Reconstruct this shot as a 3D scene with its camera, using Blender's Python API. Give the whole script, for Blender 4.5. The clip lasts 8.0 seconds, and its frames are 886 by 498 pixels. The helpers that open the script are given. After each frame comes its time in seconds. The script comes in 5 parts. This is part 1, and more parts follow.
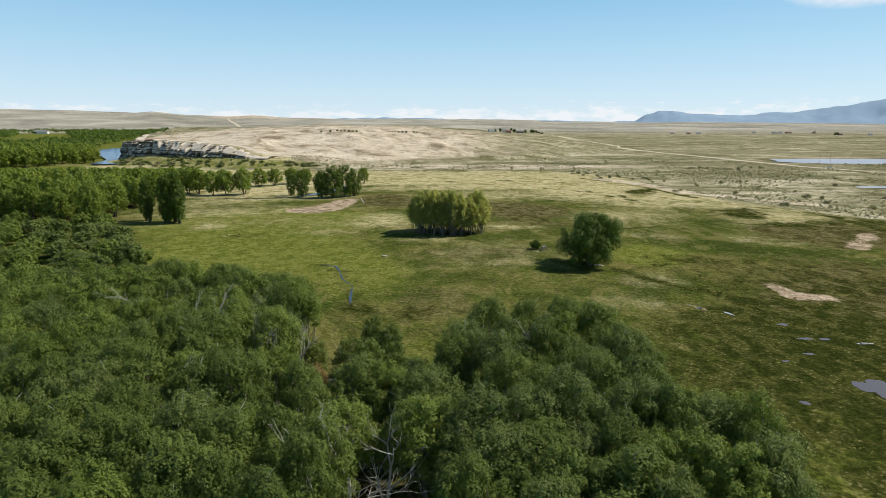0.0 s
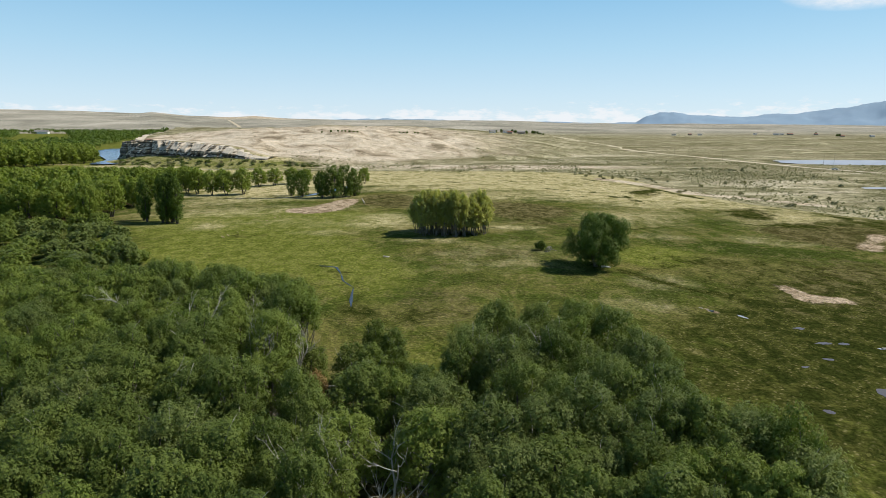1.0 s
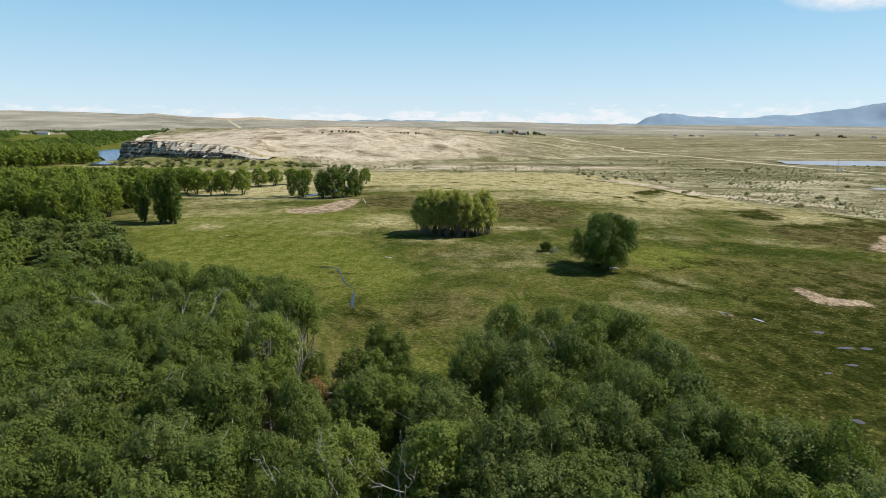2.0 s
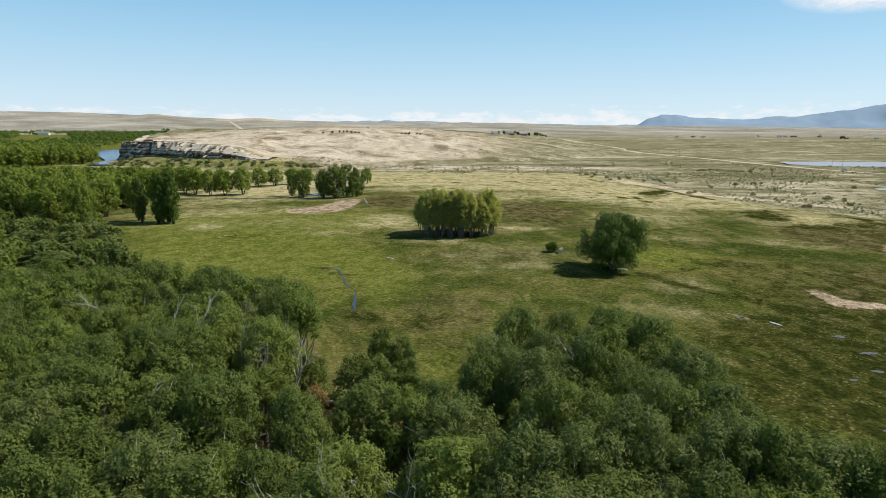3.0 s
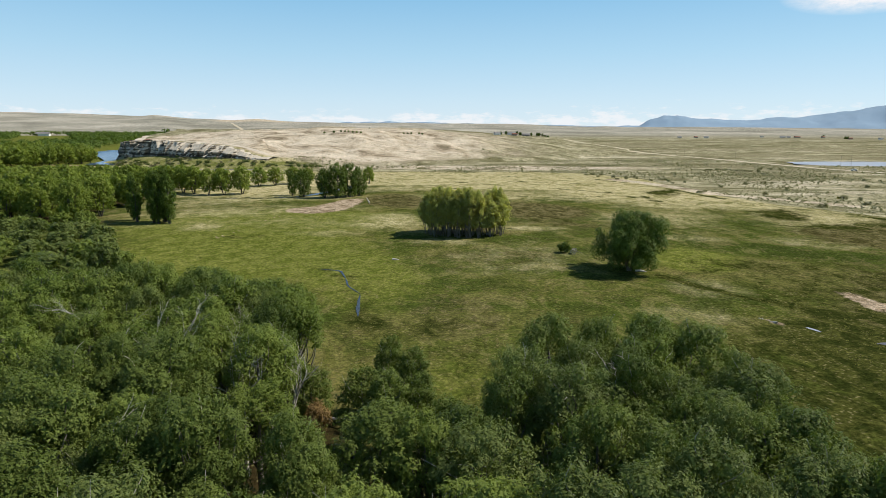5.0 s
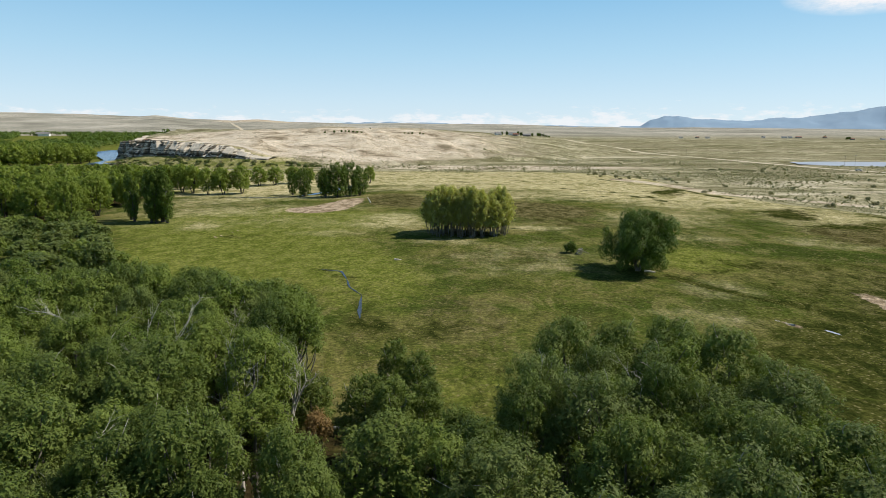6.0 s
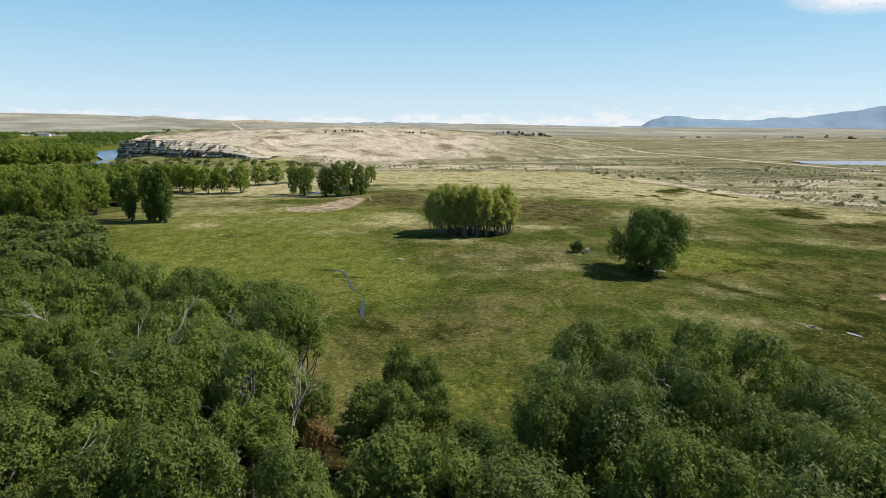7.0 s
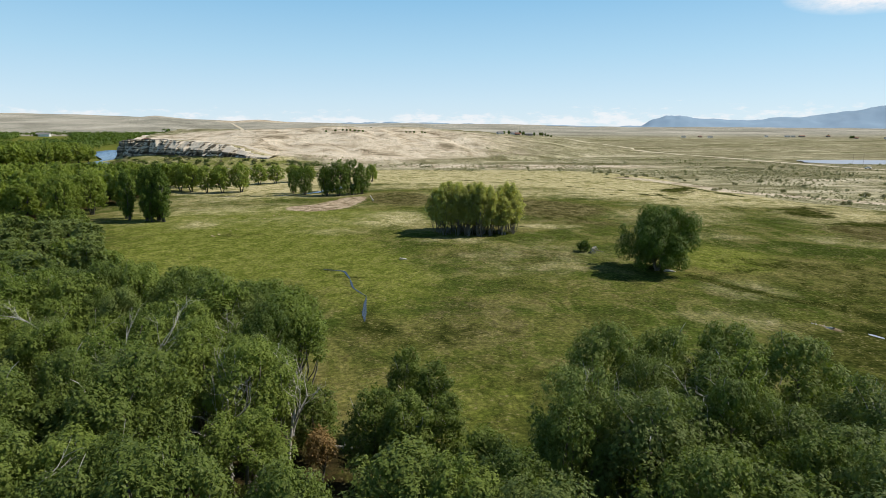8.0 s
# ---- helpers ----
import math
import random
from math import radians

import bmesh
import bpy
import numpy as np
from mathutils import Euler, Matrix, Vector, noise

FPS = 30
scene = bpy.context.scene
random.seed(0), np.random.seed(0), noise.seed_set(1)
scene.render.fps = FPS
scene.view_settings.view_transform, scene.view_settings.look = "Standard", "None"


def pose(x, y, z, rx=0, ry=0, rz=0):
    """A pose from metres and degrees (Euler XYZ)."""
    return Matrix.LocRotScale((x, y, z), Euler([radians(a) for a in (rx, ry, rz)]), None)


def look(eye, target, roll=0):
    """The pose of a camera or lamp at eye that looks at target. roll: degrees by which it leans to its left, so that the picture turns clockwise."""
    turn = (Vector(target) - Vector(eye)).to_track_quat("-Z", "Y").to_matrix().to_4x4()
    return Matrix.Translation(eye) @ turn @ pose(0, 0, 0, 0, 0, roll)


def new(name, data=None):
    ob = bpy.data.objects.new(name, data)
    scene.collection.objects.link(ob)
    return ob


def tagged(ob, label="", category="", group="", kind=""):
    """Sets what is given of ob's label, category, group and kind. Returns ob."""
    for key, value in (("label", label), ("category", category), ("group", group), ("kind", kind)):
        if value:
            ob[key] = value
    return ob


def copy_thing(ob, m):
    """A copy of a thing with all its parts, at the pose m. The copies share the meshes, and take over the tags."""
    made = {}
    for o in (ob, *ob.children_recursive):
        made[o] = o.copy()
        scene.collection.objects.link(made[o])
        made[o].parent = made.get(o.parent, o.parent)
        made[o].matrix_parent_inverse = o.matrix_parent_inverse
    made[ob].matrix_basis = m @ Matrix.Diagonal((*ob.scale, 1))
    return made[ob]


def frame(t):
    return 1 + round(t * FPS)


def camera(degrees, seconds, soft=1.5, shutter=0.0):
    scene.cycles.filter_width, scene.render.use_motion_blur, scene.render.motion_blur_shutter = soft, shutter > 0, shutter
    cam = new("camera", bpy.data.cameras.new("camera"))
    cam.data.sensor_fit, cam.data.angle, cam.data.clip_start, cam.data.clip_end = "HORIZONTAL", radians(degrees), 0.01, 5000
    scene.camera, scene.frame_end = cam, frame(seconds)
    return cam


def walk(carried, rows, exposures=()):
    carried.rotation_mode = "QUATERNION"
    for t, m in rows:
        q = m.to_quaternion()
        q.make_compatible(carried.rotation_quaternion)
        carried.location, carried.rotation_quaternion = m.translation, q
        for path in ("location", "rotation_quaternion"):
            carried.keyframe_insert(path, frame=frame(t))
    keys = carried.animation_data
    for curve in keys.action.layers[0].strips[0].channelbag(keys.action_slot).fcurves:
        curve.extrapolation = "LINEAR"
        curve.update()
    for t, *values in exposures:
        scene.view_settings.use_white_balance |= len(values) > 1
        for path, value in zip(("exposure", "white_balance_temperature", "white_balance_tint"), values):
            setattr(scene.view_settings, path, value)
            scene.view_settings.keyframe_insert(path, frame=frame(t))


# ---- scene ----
cam = camera(73.1, 8.0, soft=0.85)
METRES, EYE, TILT, LEAN, TURN = 33.0, 38.8, -11.6, 0.0, 0.0
ROWS = [
    (0.0, 0.0, 0.0, 0.0, 0.0, 0.0, 0.0),
    (0.5, -0.0105, 0.0612, -0.0017, 0.02, 0.06, -0.07),
    (1.0, -0.0222, 0.1246, -0.0035, 0.04, 0.11, -0.1),
    (1.5, -0.0348, 0.1891, -0.0057, 0.07, 0.17, -0.11),
    (3.0, -0.0739, 0.383, -0.0104, 0.15, 0.33, -0.2),
    (3.5, -0.0879, 0.4469, -0.0111, 0.18, 0.37, -0.19),
    (4.0, -0.1018, 0.5098, -0.0119, 0.2, 0.4, -0.2),
    (4.5, -0.1155, 0.5722, -0.0138, 0.23, 0.42, -0.19),
    (6.0, -0.1531, 0.7506, -0.0196, 0.28, 0.5, -0.22),
    (6.5, -0.1664, 0.8081, -0.0219, 0.32, 0.51, -0.2),
    (7.0, -0.1799, 0.8651, -0.024, 0.34, 0.51, -0.18),
    (7.5, -0.1929, 0.9216, -0.0261, 0.36, 0.51, -0.16),
    (8.0, -0.2054, 0.978, -0.0294, 0.38, 0.52, -0.14),
]
walk(cam, [(t, pose(0, 0, EYE, TILT, LEAN, TURN) @ pose(METRES * x, METRES * y, METRES * z, 90 + pitch, roll, yaw)) for t, x, y, z, yaw, pitch, roll in ROWS])

SUN_DIR = Vector((0.66, 0.16, 0.74)).normalized()   # towards the sun

# ---- world and sun ----
world = bpy.data.worlds.new("sky")
scene.world = world
world.use_nodes = True


def node(tree, kind, place=None, **values):
    n = tree.nodes.new(kind)
    for key, value in values.items():
        if key in n.inputs:
            n.inputs[key].default_value = value
    return n


def sky_world():
    t = world.node_tree
    t.nodes.clear()
    link = t.links.new
    sky = t.nodes.new("ShaderNodeTexSky")
    sky.sky_type, sky.sun_disc = "NISHITA", False
    sky.sun_elevation = math.asin(SUN_DIR.z)
    sky.sun_rotation = math.atan2(SUN_DIR.x, SUN_DIR.y)
    sky.altitude, sky.air_density, sky.dust_density, sky.ozone_density = 1200, 1.0, 0.0, 0.6
    way = t.nodes.new("ShaderNodeTexCoord").outputs["Generated"]
    apart = t.nodes.new("ShaderNodeSeparateXYZ")
    link(way, apart.inputs[0])
    up = apart.outputs[2]
    # clear blue aloft, pale air near the horizon
    tint = t.nodes.new("ShaderNodeMapRange")
    link(up, tint.inputs[0])
    blue = t.nodes.new("ShaderNodeValToRGB")
    link(tint.outputs[0], blue.inputs[0])
    for at, c in SKY_TINTS[1:-1]:
        blue.color_ramp.elements.new(at)
    for e, (at, c) in zip(blue.color_ramp.elements, SKY_TINTS):
        e.position, e.color = at, (*[v / 10 for v in c], 1)
    lift = t.nodes.new("ShaderNodeVectorMath")
    lift.operation = "SCALE"
    lift.inputs["Scale"].default_value = 10
    link(blue.outputs[0], lift.inputs[0])
    air = t.nodes.new("ShaderNodeMix")
    air.data_type = "RGBA"
    air.inputs["Factor"].default_value = 0.85
    link(sky.outputs[0], air.inputs[6])
    link(lift.outputs[0], air.inputs[7])
    # a row of small fair-weather clouds, low down
    stretch = t.nodes.new("ShaderNodeMapping")
    stretch.inputs["Scale"].default_value = (13, 13, 40)
    link(way, stretch.inputs[0])
    puffs = node(t, "ShaderNodeTexNoise", Scale=2.2, Detail=7.0, Roughness=0.62)
    link(stretch.outputs[0], puffs.inputs[0])
    band = t.nodes.new("ShaderNodeMapRange")
    link(up, band.inputs[0])
    for i, v in ((1, 0.016), (2, 0.058), (3, 0.58), (4, 0.22)):
        band.inputs[i].default_value = v
    total = t.nodes.new("ShaderNodeMath")
    link(puffs.outputs[0], total.inputs[0])
    link(band.outputs[0], total.inputs[1])
    edge = t.nodes.new("ShaderNodeMapRange")
    edge.interpolation_type = "SMOOTHSTEP"
    link(total.outputs[0], edge.inputs[0])
    edge.inputs[1].default_value, edge.inputs[2].default_value, edge.inputs[4].default_value = 0.95, 1.16, 0.72
    # one thin high cloud
    far = t.nodes.new("ShaderNodeVectorMath")
    far.operation = "DISTANCE"
    low = t.nodes.new("ShaderNodeMapping")
    low.inputs["Scale"].default_value = (1, 1, 3.5)
    link(way, low.inputs[0])
    link(low.outputs[0], far.inputs[0])
    far.inputs[1].default_value = HIGH_CLOUD
    wisp = node(t, "ShaderNodeTexNoise", Scale=5.0, Detail=6.0, Roughness=0.6)
    link(stretch.outputs[0], wisp.inputs[0])
    near_by = t.nodes.new("ShaderNodeMapRange")
    link(far.outputs["Value"], near_by.inputs[0])
    for i, v in ((1, 0.045), (2, 0.105), (3, 1.9), (4, 0.0)):
        near_by.inputs[i].default_value = v
    veil = t.nodes.new("ShaderNodeMath")
    veil.operation = "MULTIPLY"
    link(near_by.outputs[0], veil.inputs[0])
    link(wisp.outputs[0], veil.inputs[1])
    most = t.nodes.new("ShaderNodeMath")
    most.operation = "MAXIMUM"
    link(edge.outputs[0], most.inputs[0])
    link(veil.outputs[0], most.inputs[1])
    cloud = t.nodes.new("ShaderNodeMix")
    cloud.data_type = "RGBA"
    link(most.outputs[0], cloud.inputs["Factor"])
    link(air.outputs[2], cloud.inputs[6])
    cloud.inputs[7].default_value = (*CLOUD_WHITE, 1)
    bg = node(t, "ShaderNodeBackground", Strength=SKY_STRENGTH)
    out = t.nodes.new("ShaderNodeOutputWorld")
    link(cloud.outputs[2], bg.inputs[0])
    link(bg.outputs[0], out.inputs[0])


SKY_TINTS = [(0.0, (6.0, 7.25, 8.3)), (0.05, (5.2, 6.95, 8.3)), (0.12, (3.8, 6.2, 8.0)), (0.22, (2.1, 4.8, 7.3)), (0.5, (0.8, 1.8, 3.1)), (1.0, (0.45, 0.95, 1.7))]
CLOUD_WHITE, HIGH_CLOUD = (8.2, 8.25, 8.45), (0.545, 0.820, 0.630)
SKY_STRENGTH = 0.113
sky_world()
sun_data = bpy.data.lights.new("sun", "SUN")
sun_data.energy, sun_data.angle, sun_data.color = 5.0, radians(0.53), (1.0, 0.93, 0.80)
sun = new("sun", sun_data)
sun.matrix_world = look(SUN_DIR * 100, (0, 0, 0))

# ---- small helpers ----


def part(name, bm, material, parent, label=""):
    """Links a bmesh as one mesh object under a thing or under a part."""
    me = bpy.data.meshes.new(name)
    bm.to_mesh(me)
    bm.free()
    return part_of(name, me, material, parent, label)


def part_of(name, me, material, parent, label=""):
    ob = new(name, me)
    if material and not me.materials:
        me.materials.append(material)
    ob.parent = parent
    return tagged(ob, label)


def mesh_from(name, verts, faces, material, smooth=False):
    """A mesh from numpy arrays; faces is n x 4 or n x 3."""
    me = bpy.data.meshes.new(name)
    faces = np.asarray(faces, dtype=np.int32)
    n, k = faces.shape
    me.vertices.add(len(verts))
    me.vertices.foreach_set("co", np.asarray(verts, dtype=np.float32).ravel())
    me.loops.add(n * k)
    me.loops.foreach_set("vertex_index", faces.ravel())
    me.polygons.add(n)
    me.polygons.foreach_set("loop_start", np.arange(0, n * k, k, dtype=np.int32))
    me.polygons.foreach_set("use_smooth", np.full(n, smooth))
    me.update(calc_edges=True)
    if material:
        me.materials.append(material)
    return me


def hashed(ix, iy, seed):
    h = (ix.astype(np.int64) * 374761393 + iy.astype(np.int64) * 668265263 + seed * 974711) & 0x7FFFFFFF
    h = ((h ^ (h >> 13)) * 1274126177) & 0x7FFFFFFF
    return ((h ^ (h >> 16)) & 0xFFFF) / 65535.0


def grain(x, y, seed=0):
    """Smooth value noise, 0 to 1."""
    ix, iy = np.floor(x), np.floor(y)
    fx, fy = x - ix, y - iy
    fx, fy = fx * fx * (3 - 2 * fx), fy * fy * (3 - 2 * fy)
    a, b = hashed(ix, iy, seed), hashed(ix + 1, iy, seed)
    c, d = hashed(ix, iy + 1, seed), hashed(ix + 1, iy + 1, seed)
    return (a * (1 - fx) + b * fx) * (1 - fy) + (c * (1 - fx) + d * fx) * fy


def fbm(x, y, seed=0, octaves=4):
    total, gain = np.zeros_like(np.asarray(x, dtype=float)), 0.5
    for i in range(octaves):
        total = total + gain * grain(x * 2 ** i + 17.3 * i, y * 2 ** i - 9.1 * i, seed + i)
        gain *= 0.5
    return total / (1 - 0.5 ** octaves)


def step(x, a, b):
    k = np.clip((x - a) / (b - a), 0, 1)
    return k * k * (3 - 2 * k)


def to_line(X, Y, points):
    """Distance from each place to a polyline."""
    best = np.full(np.shape(X), 1e9)
    for (ax, ay), (bx, by) in zip(points[:-1], points[1:]):
        ex, ey = bx - ax, by - ay
        k = np.clip(((X - ax) * ex + (Y - ay) * ey) / (ex * ex + ey * ey), 0, 1)
        best = np.minimum(best, np.hypot(X - ax - k * ex, Y - ay - k * ey))
    return best


def spot(X, Y, cx, cy, rx, ry, turn=0.0):
    c, s = math.cos(radians(turn)), math.sin(radians(turn))
    u, v = (X - cx) * c + (Y - cy) * s, -(X - cx) * s + (Y - cy) * c
    return np.exp(-((u / rx) ** 2 + (v / ry) ** 2) ** 1.5)


# ---- lines of the land ----
RIVER = [(-700, 1500), (-640, 1250), (-560, 1020), (-430, 790), (-374, 688), (-362, 640), (-310, 592), (-234, 566), (-180, 573)]
BROOK = [(-120, 323), (-114, 325), (-106, 326), (-94, 326), (-84.5, 331), (-77, 343), (-70, 362), (-60, 400)]
CREEK = [(-35.5, 166.5), (-30.3, 164.9), (-27.7, 156.9), (-26, 149.8), (-22.4, 143.4), (-21.7, 135.8), (-20.6, 127.6), (-15.4, 118)]
ROAD = [(270, 1500), (288, 1284), (312, 1086), (326, 881), (342, 670), (352, 577), (380, 512), (450, 440)]
DITCH = [(47, 163), (52, 152), (60, 141), (70, 131), (86, 124)]
SWALE = [(16, 232), (38, 226), (62, 226), (90, 236), (118, 240), (150, 232)]
OLD_DITCH = [(-34, 166), (-55, 171), (-75, 182), (-92, 178)]
TRACK = [(118, 458), (131, 427), (141, 386), (147, 355), (161, 335), (175, 316), (186, 300)]
FIELD_LINES = (([(0, 434), (35, 401), (64, 382), (87, 360), (95, 335)], 1.6), ([(95, 335), (114, 360), (129, 372)], 4.5), ([(105, 458), (126, 412), (137, 357), (139, 335), (154, 319), (167, 301), (171, 272), (169, 243), (168, 224)], 2.4),
               ([(102, 340), (101, 309), (108, 294), (123, 284), (139, 274)], 1.6), ([(119, 279), (125, 269), (134, 260), (134, 241), (139, 224)], 4.0), ([(-60, 496), (0, 491), (68, 477), (105, 458)], 2.2), ([(40, 440), (70, 425), (100, 420)], 1.8), ([(20, 330), (50, 345), (80, 338)], 2.4), ([(-30, 400), (0, 385), (40, 360)], 1.4))


def height(X, Y):
    X, Y = np.asarray(X, dtype=float), np.asarray(Y, dtype=float)
    r = np.hypot(X, Y)
    depth = np.maximum(Y, 0.6 * r)
    z = np.maximum(0, depth - 1000) * 0.0185
    # far ridges by bearing
    bearing = np.where(Y > 1, X / np.maximum(Y, 1), np.sign(X) * 5)
    ridge = np.interp(bearing, [-1.2, -0.74, -0.6, -0.5, -0.476, -0.42, -0.35, -0.31, -0.26, -0.15, 0.0, 0.1, 0.2, 0.74], [110, 100, 84, 70, 78, 55, 42, 50, 36, 24, 26, 20, 6, 0])
    z = z + ridge * step(depth, 2100, 4200) + 14 * step(depth, 1500, 3000) * (fbm(X / 420, Y / 420, 5) - 0.5)
    # the bluff
    foot = np.interp(X, [-900, -375, -195, -100, 0, 150, 320], [960, 700, 612, 612, 650, 780, 1080])
    v = Y - foot
    face = np.interp(X, [-375, -300, -215, -180], [16, 15, 9.5, 2])
    top = np.interp(X, [-600, -375, -200, -100, 50, 200, 350], [28, 30, 36, 36, 27, 13, 0])
    back = 1 - step(v, 600, 1500)
    side = ((X + 375) * 500 + (Y - 700) * 185) / 533.0
    gully = (np.abs(fbm(X / 60 + Y / 150, Y / 90, 3) - 0.5) * 14 - 2.0) * step(v, 15, 90)
    bluff = face * step(v, 1, 6) + np.maximum(top - face, 0) * step(v, -10, 240) ** 0.8 + gully * np.clip(top / 30, 0, 1)
    apron = np.interp(X, [-400, -372, -340, -230, -150, -90], [0, 3.5, 7, 8, 4, 0]) * step(v, -46, -2) * (1 - step(v, 10, 60))
    z = z + bluff * step(side, 0, 14) * back + apron
    # gentle swell of the meadow, river bed and ponds
    z = z + 0.5 * (fbm(X / 45, Y / 45, 11, 3) - 0.5) * step(r, 30, 90) + 2.5 * (fbm(X / 160, Y / 160, 12) - 0.5) * step(depth, 500, 900)
    z = z - 2.0 * (1 - step(to_line(X, Y, RIVER), 4 + 8 * step(Y, 600, 680), 20 + 38 * step(Y, 600, 680))) * (1 - step(v, -6, 4) * step(side, -6, 6))
    z = z - 1.4 * step(spot(X, Y, 520, 690, 165, 58), 0.25, 0.5) - 1.0 * step(spot(X, Y, 305, 392, 34, 11), 0.25, 0.5)
    return z


def z_at(x, y):
    return float(height(np.array([x]), np.array([y]))[0])


# ---- materials ----
def material(name):
    m = bpy.data.materials.new(name)
    m.use_nodes = True
    t = m.node_tree
    return m, t, t.nodes["Principled BSDF"]


def noise_tex(t, scale, detail=4.0, rough=0.55, vector=None, distortion=0.0):
    n = node(t, "ShaderNodeTexNoise", Scale=scale, Detail=detail, Roughness=rough, Distortion=distortion)
    if vector:
        t.links.new(vector, n.inputs["Vector"])
    return n.outputs[0]


def ramp(t, fac, stops):
    r = t.nodes.new("ShaderNodeValToRGB")
    while len(r.color_ramp.elements) < len(stops):
        r.color_ramp.elements.new(0.5)
    for e, (at, c) in zip(r.color_ramp.elements, stops):
        e.position = at
        e.color = (*c, 1) if len(c) == 3 else c
    t.links.new(fac, r.inputs[0])
    return r.outputs[0]


def mix(t, fac, a, b, blend="MIX"):
    m = t.nodes.new("ShaderNodeMix")
    m.data_type, m.blend_type = "RGBA", blend
    for sock, value in ((m.inputs["Factor"], fac), (m.inputs[6], a), (m.inputs[7], b)):
        if isinstance(value, (int, float)):
            sock.default_value = value
        elif isinstance(value, tuple):
            sock.default_value = (*value, 1)
        else:
            t.links.new(value, sock)
    return m.outputs[2]


def calc(t, op, a, b=0.0, c=0.0):
    m = t.nodes.new("ShaderNodeMath")
    m.operation = op
    for sock, value in zip(m.inputs, (a, b, c)):
        if isinstance(value, (int, float)):
            sock.default_value = value
        else:
            t.links.new(value, sock)
    return m.outputs[0]


def smooth(t, value, a, b):
    m = t.nodes.new("ShaderNodeMapRange")
    m.interpolation_type = "SMOOTHSTEP"
    t.links.new(value, m.inputs[0])
    m.inputs[1].default_value, m.inputs[2].default_value = a, b
    return m.outputs[0]


def bump(t, bsdf, value, strength, distance):
    b = node(t, "ShaderNodeBump", Strength=strength, Distance=distance)
    t.links.new(value, b.inputs["Height"])
    t.links.new(b.outputs[0], bsdf.inputs["Normal"])


def world_place(t, stretch=(1, 1, 1)):
    g = t.nodes.new("ShaderNodeNewGeometry")
    m = t.nodes.new("ShaderNodeMapping")
    m.inputs["Scale"].default_value = stretch
    t.links.new(g.outputs["Position"], m.inputs[0])
    return m.outputs[0]


def ground_material():
    m, t, b = material("meadow_ground")
    flat = world_place(t)
    long = world_place(t, (0.9, 0.7, 1.0))
    wide = world_place(t, (0.4, 1.0, 1.0))

    def mask(name, soft=0.12, scale=0.12, amount=0.85, vector=None):
        a = t.nodes.new("ShaderNodeAttribute")
        a.attribute_name = name
        n = noise_tex(t, scale, 8, 0.7, vector or long, 0.9)
        v = calc(t, "ADD", a.outputs["Fac"], calc(t, "MULTIPLY", calc(t, "SUBTRACT", n, 0.5), amount))
        return smooth(t, v, 0.5 - soft, 0.5 + soft)

    def part_mix(value, a, c, k, under, over):
        """Lays the colour over in the patches where value passes from a to c, at strength k."""
        return mix(t, calc(t, "MULTIPLY", smooth(t, value, a, c), k), under, over)

    n40 = noise_tex(t, 0.026, 9, 0.64, long, 1.2)
    n12 = noise_tex(t, 0.085, 9, 0.68, long, 1.1)
    n4 = noise_tex(t, 0.27, 7, 0.7, long, 0.8)
    fine = noise_tex(t, 1.4, 8, 0.76, flat)
    cell = node(t, "ShaderNodeTexVoronoi", Scale=0.85, Randomness=1.0)
    shift = t.nodes.new("ShaderNodeVectorMath")
    t.links.new(flat, shift.inputs[0])
    wob = node(t, "ShaderNodeTexNoise", Scale=0.8, Detail=3.0)
    t.links.new(flat, wob.inputs["Vector"])
    t.links.new(wob.outputs["Color"], shift.inputs[1])
    t.links.new(shift.outputs[0], cell.inputs["Vector"])
    tuft = smooth(t, cell.outputs["Distance"], 0.75, 0.15)

    grass = ramp(t, n40, [(0.38, (0.044, 0.062, 0.013)), (0.46, (0.068, 0.086, 0.018)), (0.53, (0.092, 0.100, 0.025)), (0.62, (0.140, 0.132, 0.044))])
    grass = part_mix(n12, 0.52, 0.58, 0.5, grass, (0.182, 0.160, 0.064))
    grass = part_mix(n12, 0.470, 0.410, 0.55, grass, (0.036, 0.047, 0.012))
    grass = part_mix(n4, 0.55, 0.61, 0.42, grass, (0.100, 0.080, 0.036))
    grass = part_mix(n4, 0.45, 0.38, 0.35, grass, (0.060, 0.090, 0.016))
    tan = ramp(t, n4, [(0.38, (0.25, 0.222, 0.10)), (0.47, (0.385, 0.338, 0.185)), (0.60, (0.50, 0.435, 0.27))])
    tan = part_mix(n12, 0.47, 0.42, 0.7, tan, (0.17, 0.165, 0.055))
    scrub = ramp(t, noise_tex(t, 0.05, 9, 0.74, flat, 0.5), [(0.40, (0.150, 0.143, 0.080)), (0.48, (0.260, 0.240, 0.152)), (0.56, (0.375, 0.340, 0.230)), (0.66, (0.48, 0.432, 0.308))])
    belts = noise_tex(t, 0.018, 9, 0.68, wide, 0.8)
    scrub = part_mix(belts, 0.505, 0.555, 0.8, scrub, (0.130, 0.118, 0.060))
    scrub = part_mix(belts, 0.43, 0.37, 0.7, scrub, (0.58, 0.51, 0.40))
    scrub = part_mix(noise_tex(t, 0.0035, 9, 0.68, wide, 0.5), 0.50, 0.42, 0.6, scrub, (0.22, 0.195, 0.125))
    scrub = part_mix(noise_tex(t, 0.30, 6, 0.62, flat), 0.565, 0.61, 0.7, scrub, (0.105, 0.100, 0.055))
    bare = ramp(t, n4, [(0.38, (0.14, 0.105, 0.062)), (0.47, (0.29, 0.222, 0.158)), (0.60, (0.46, 0.365, 0.28))])
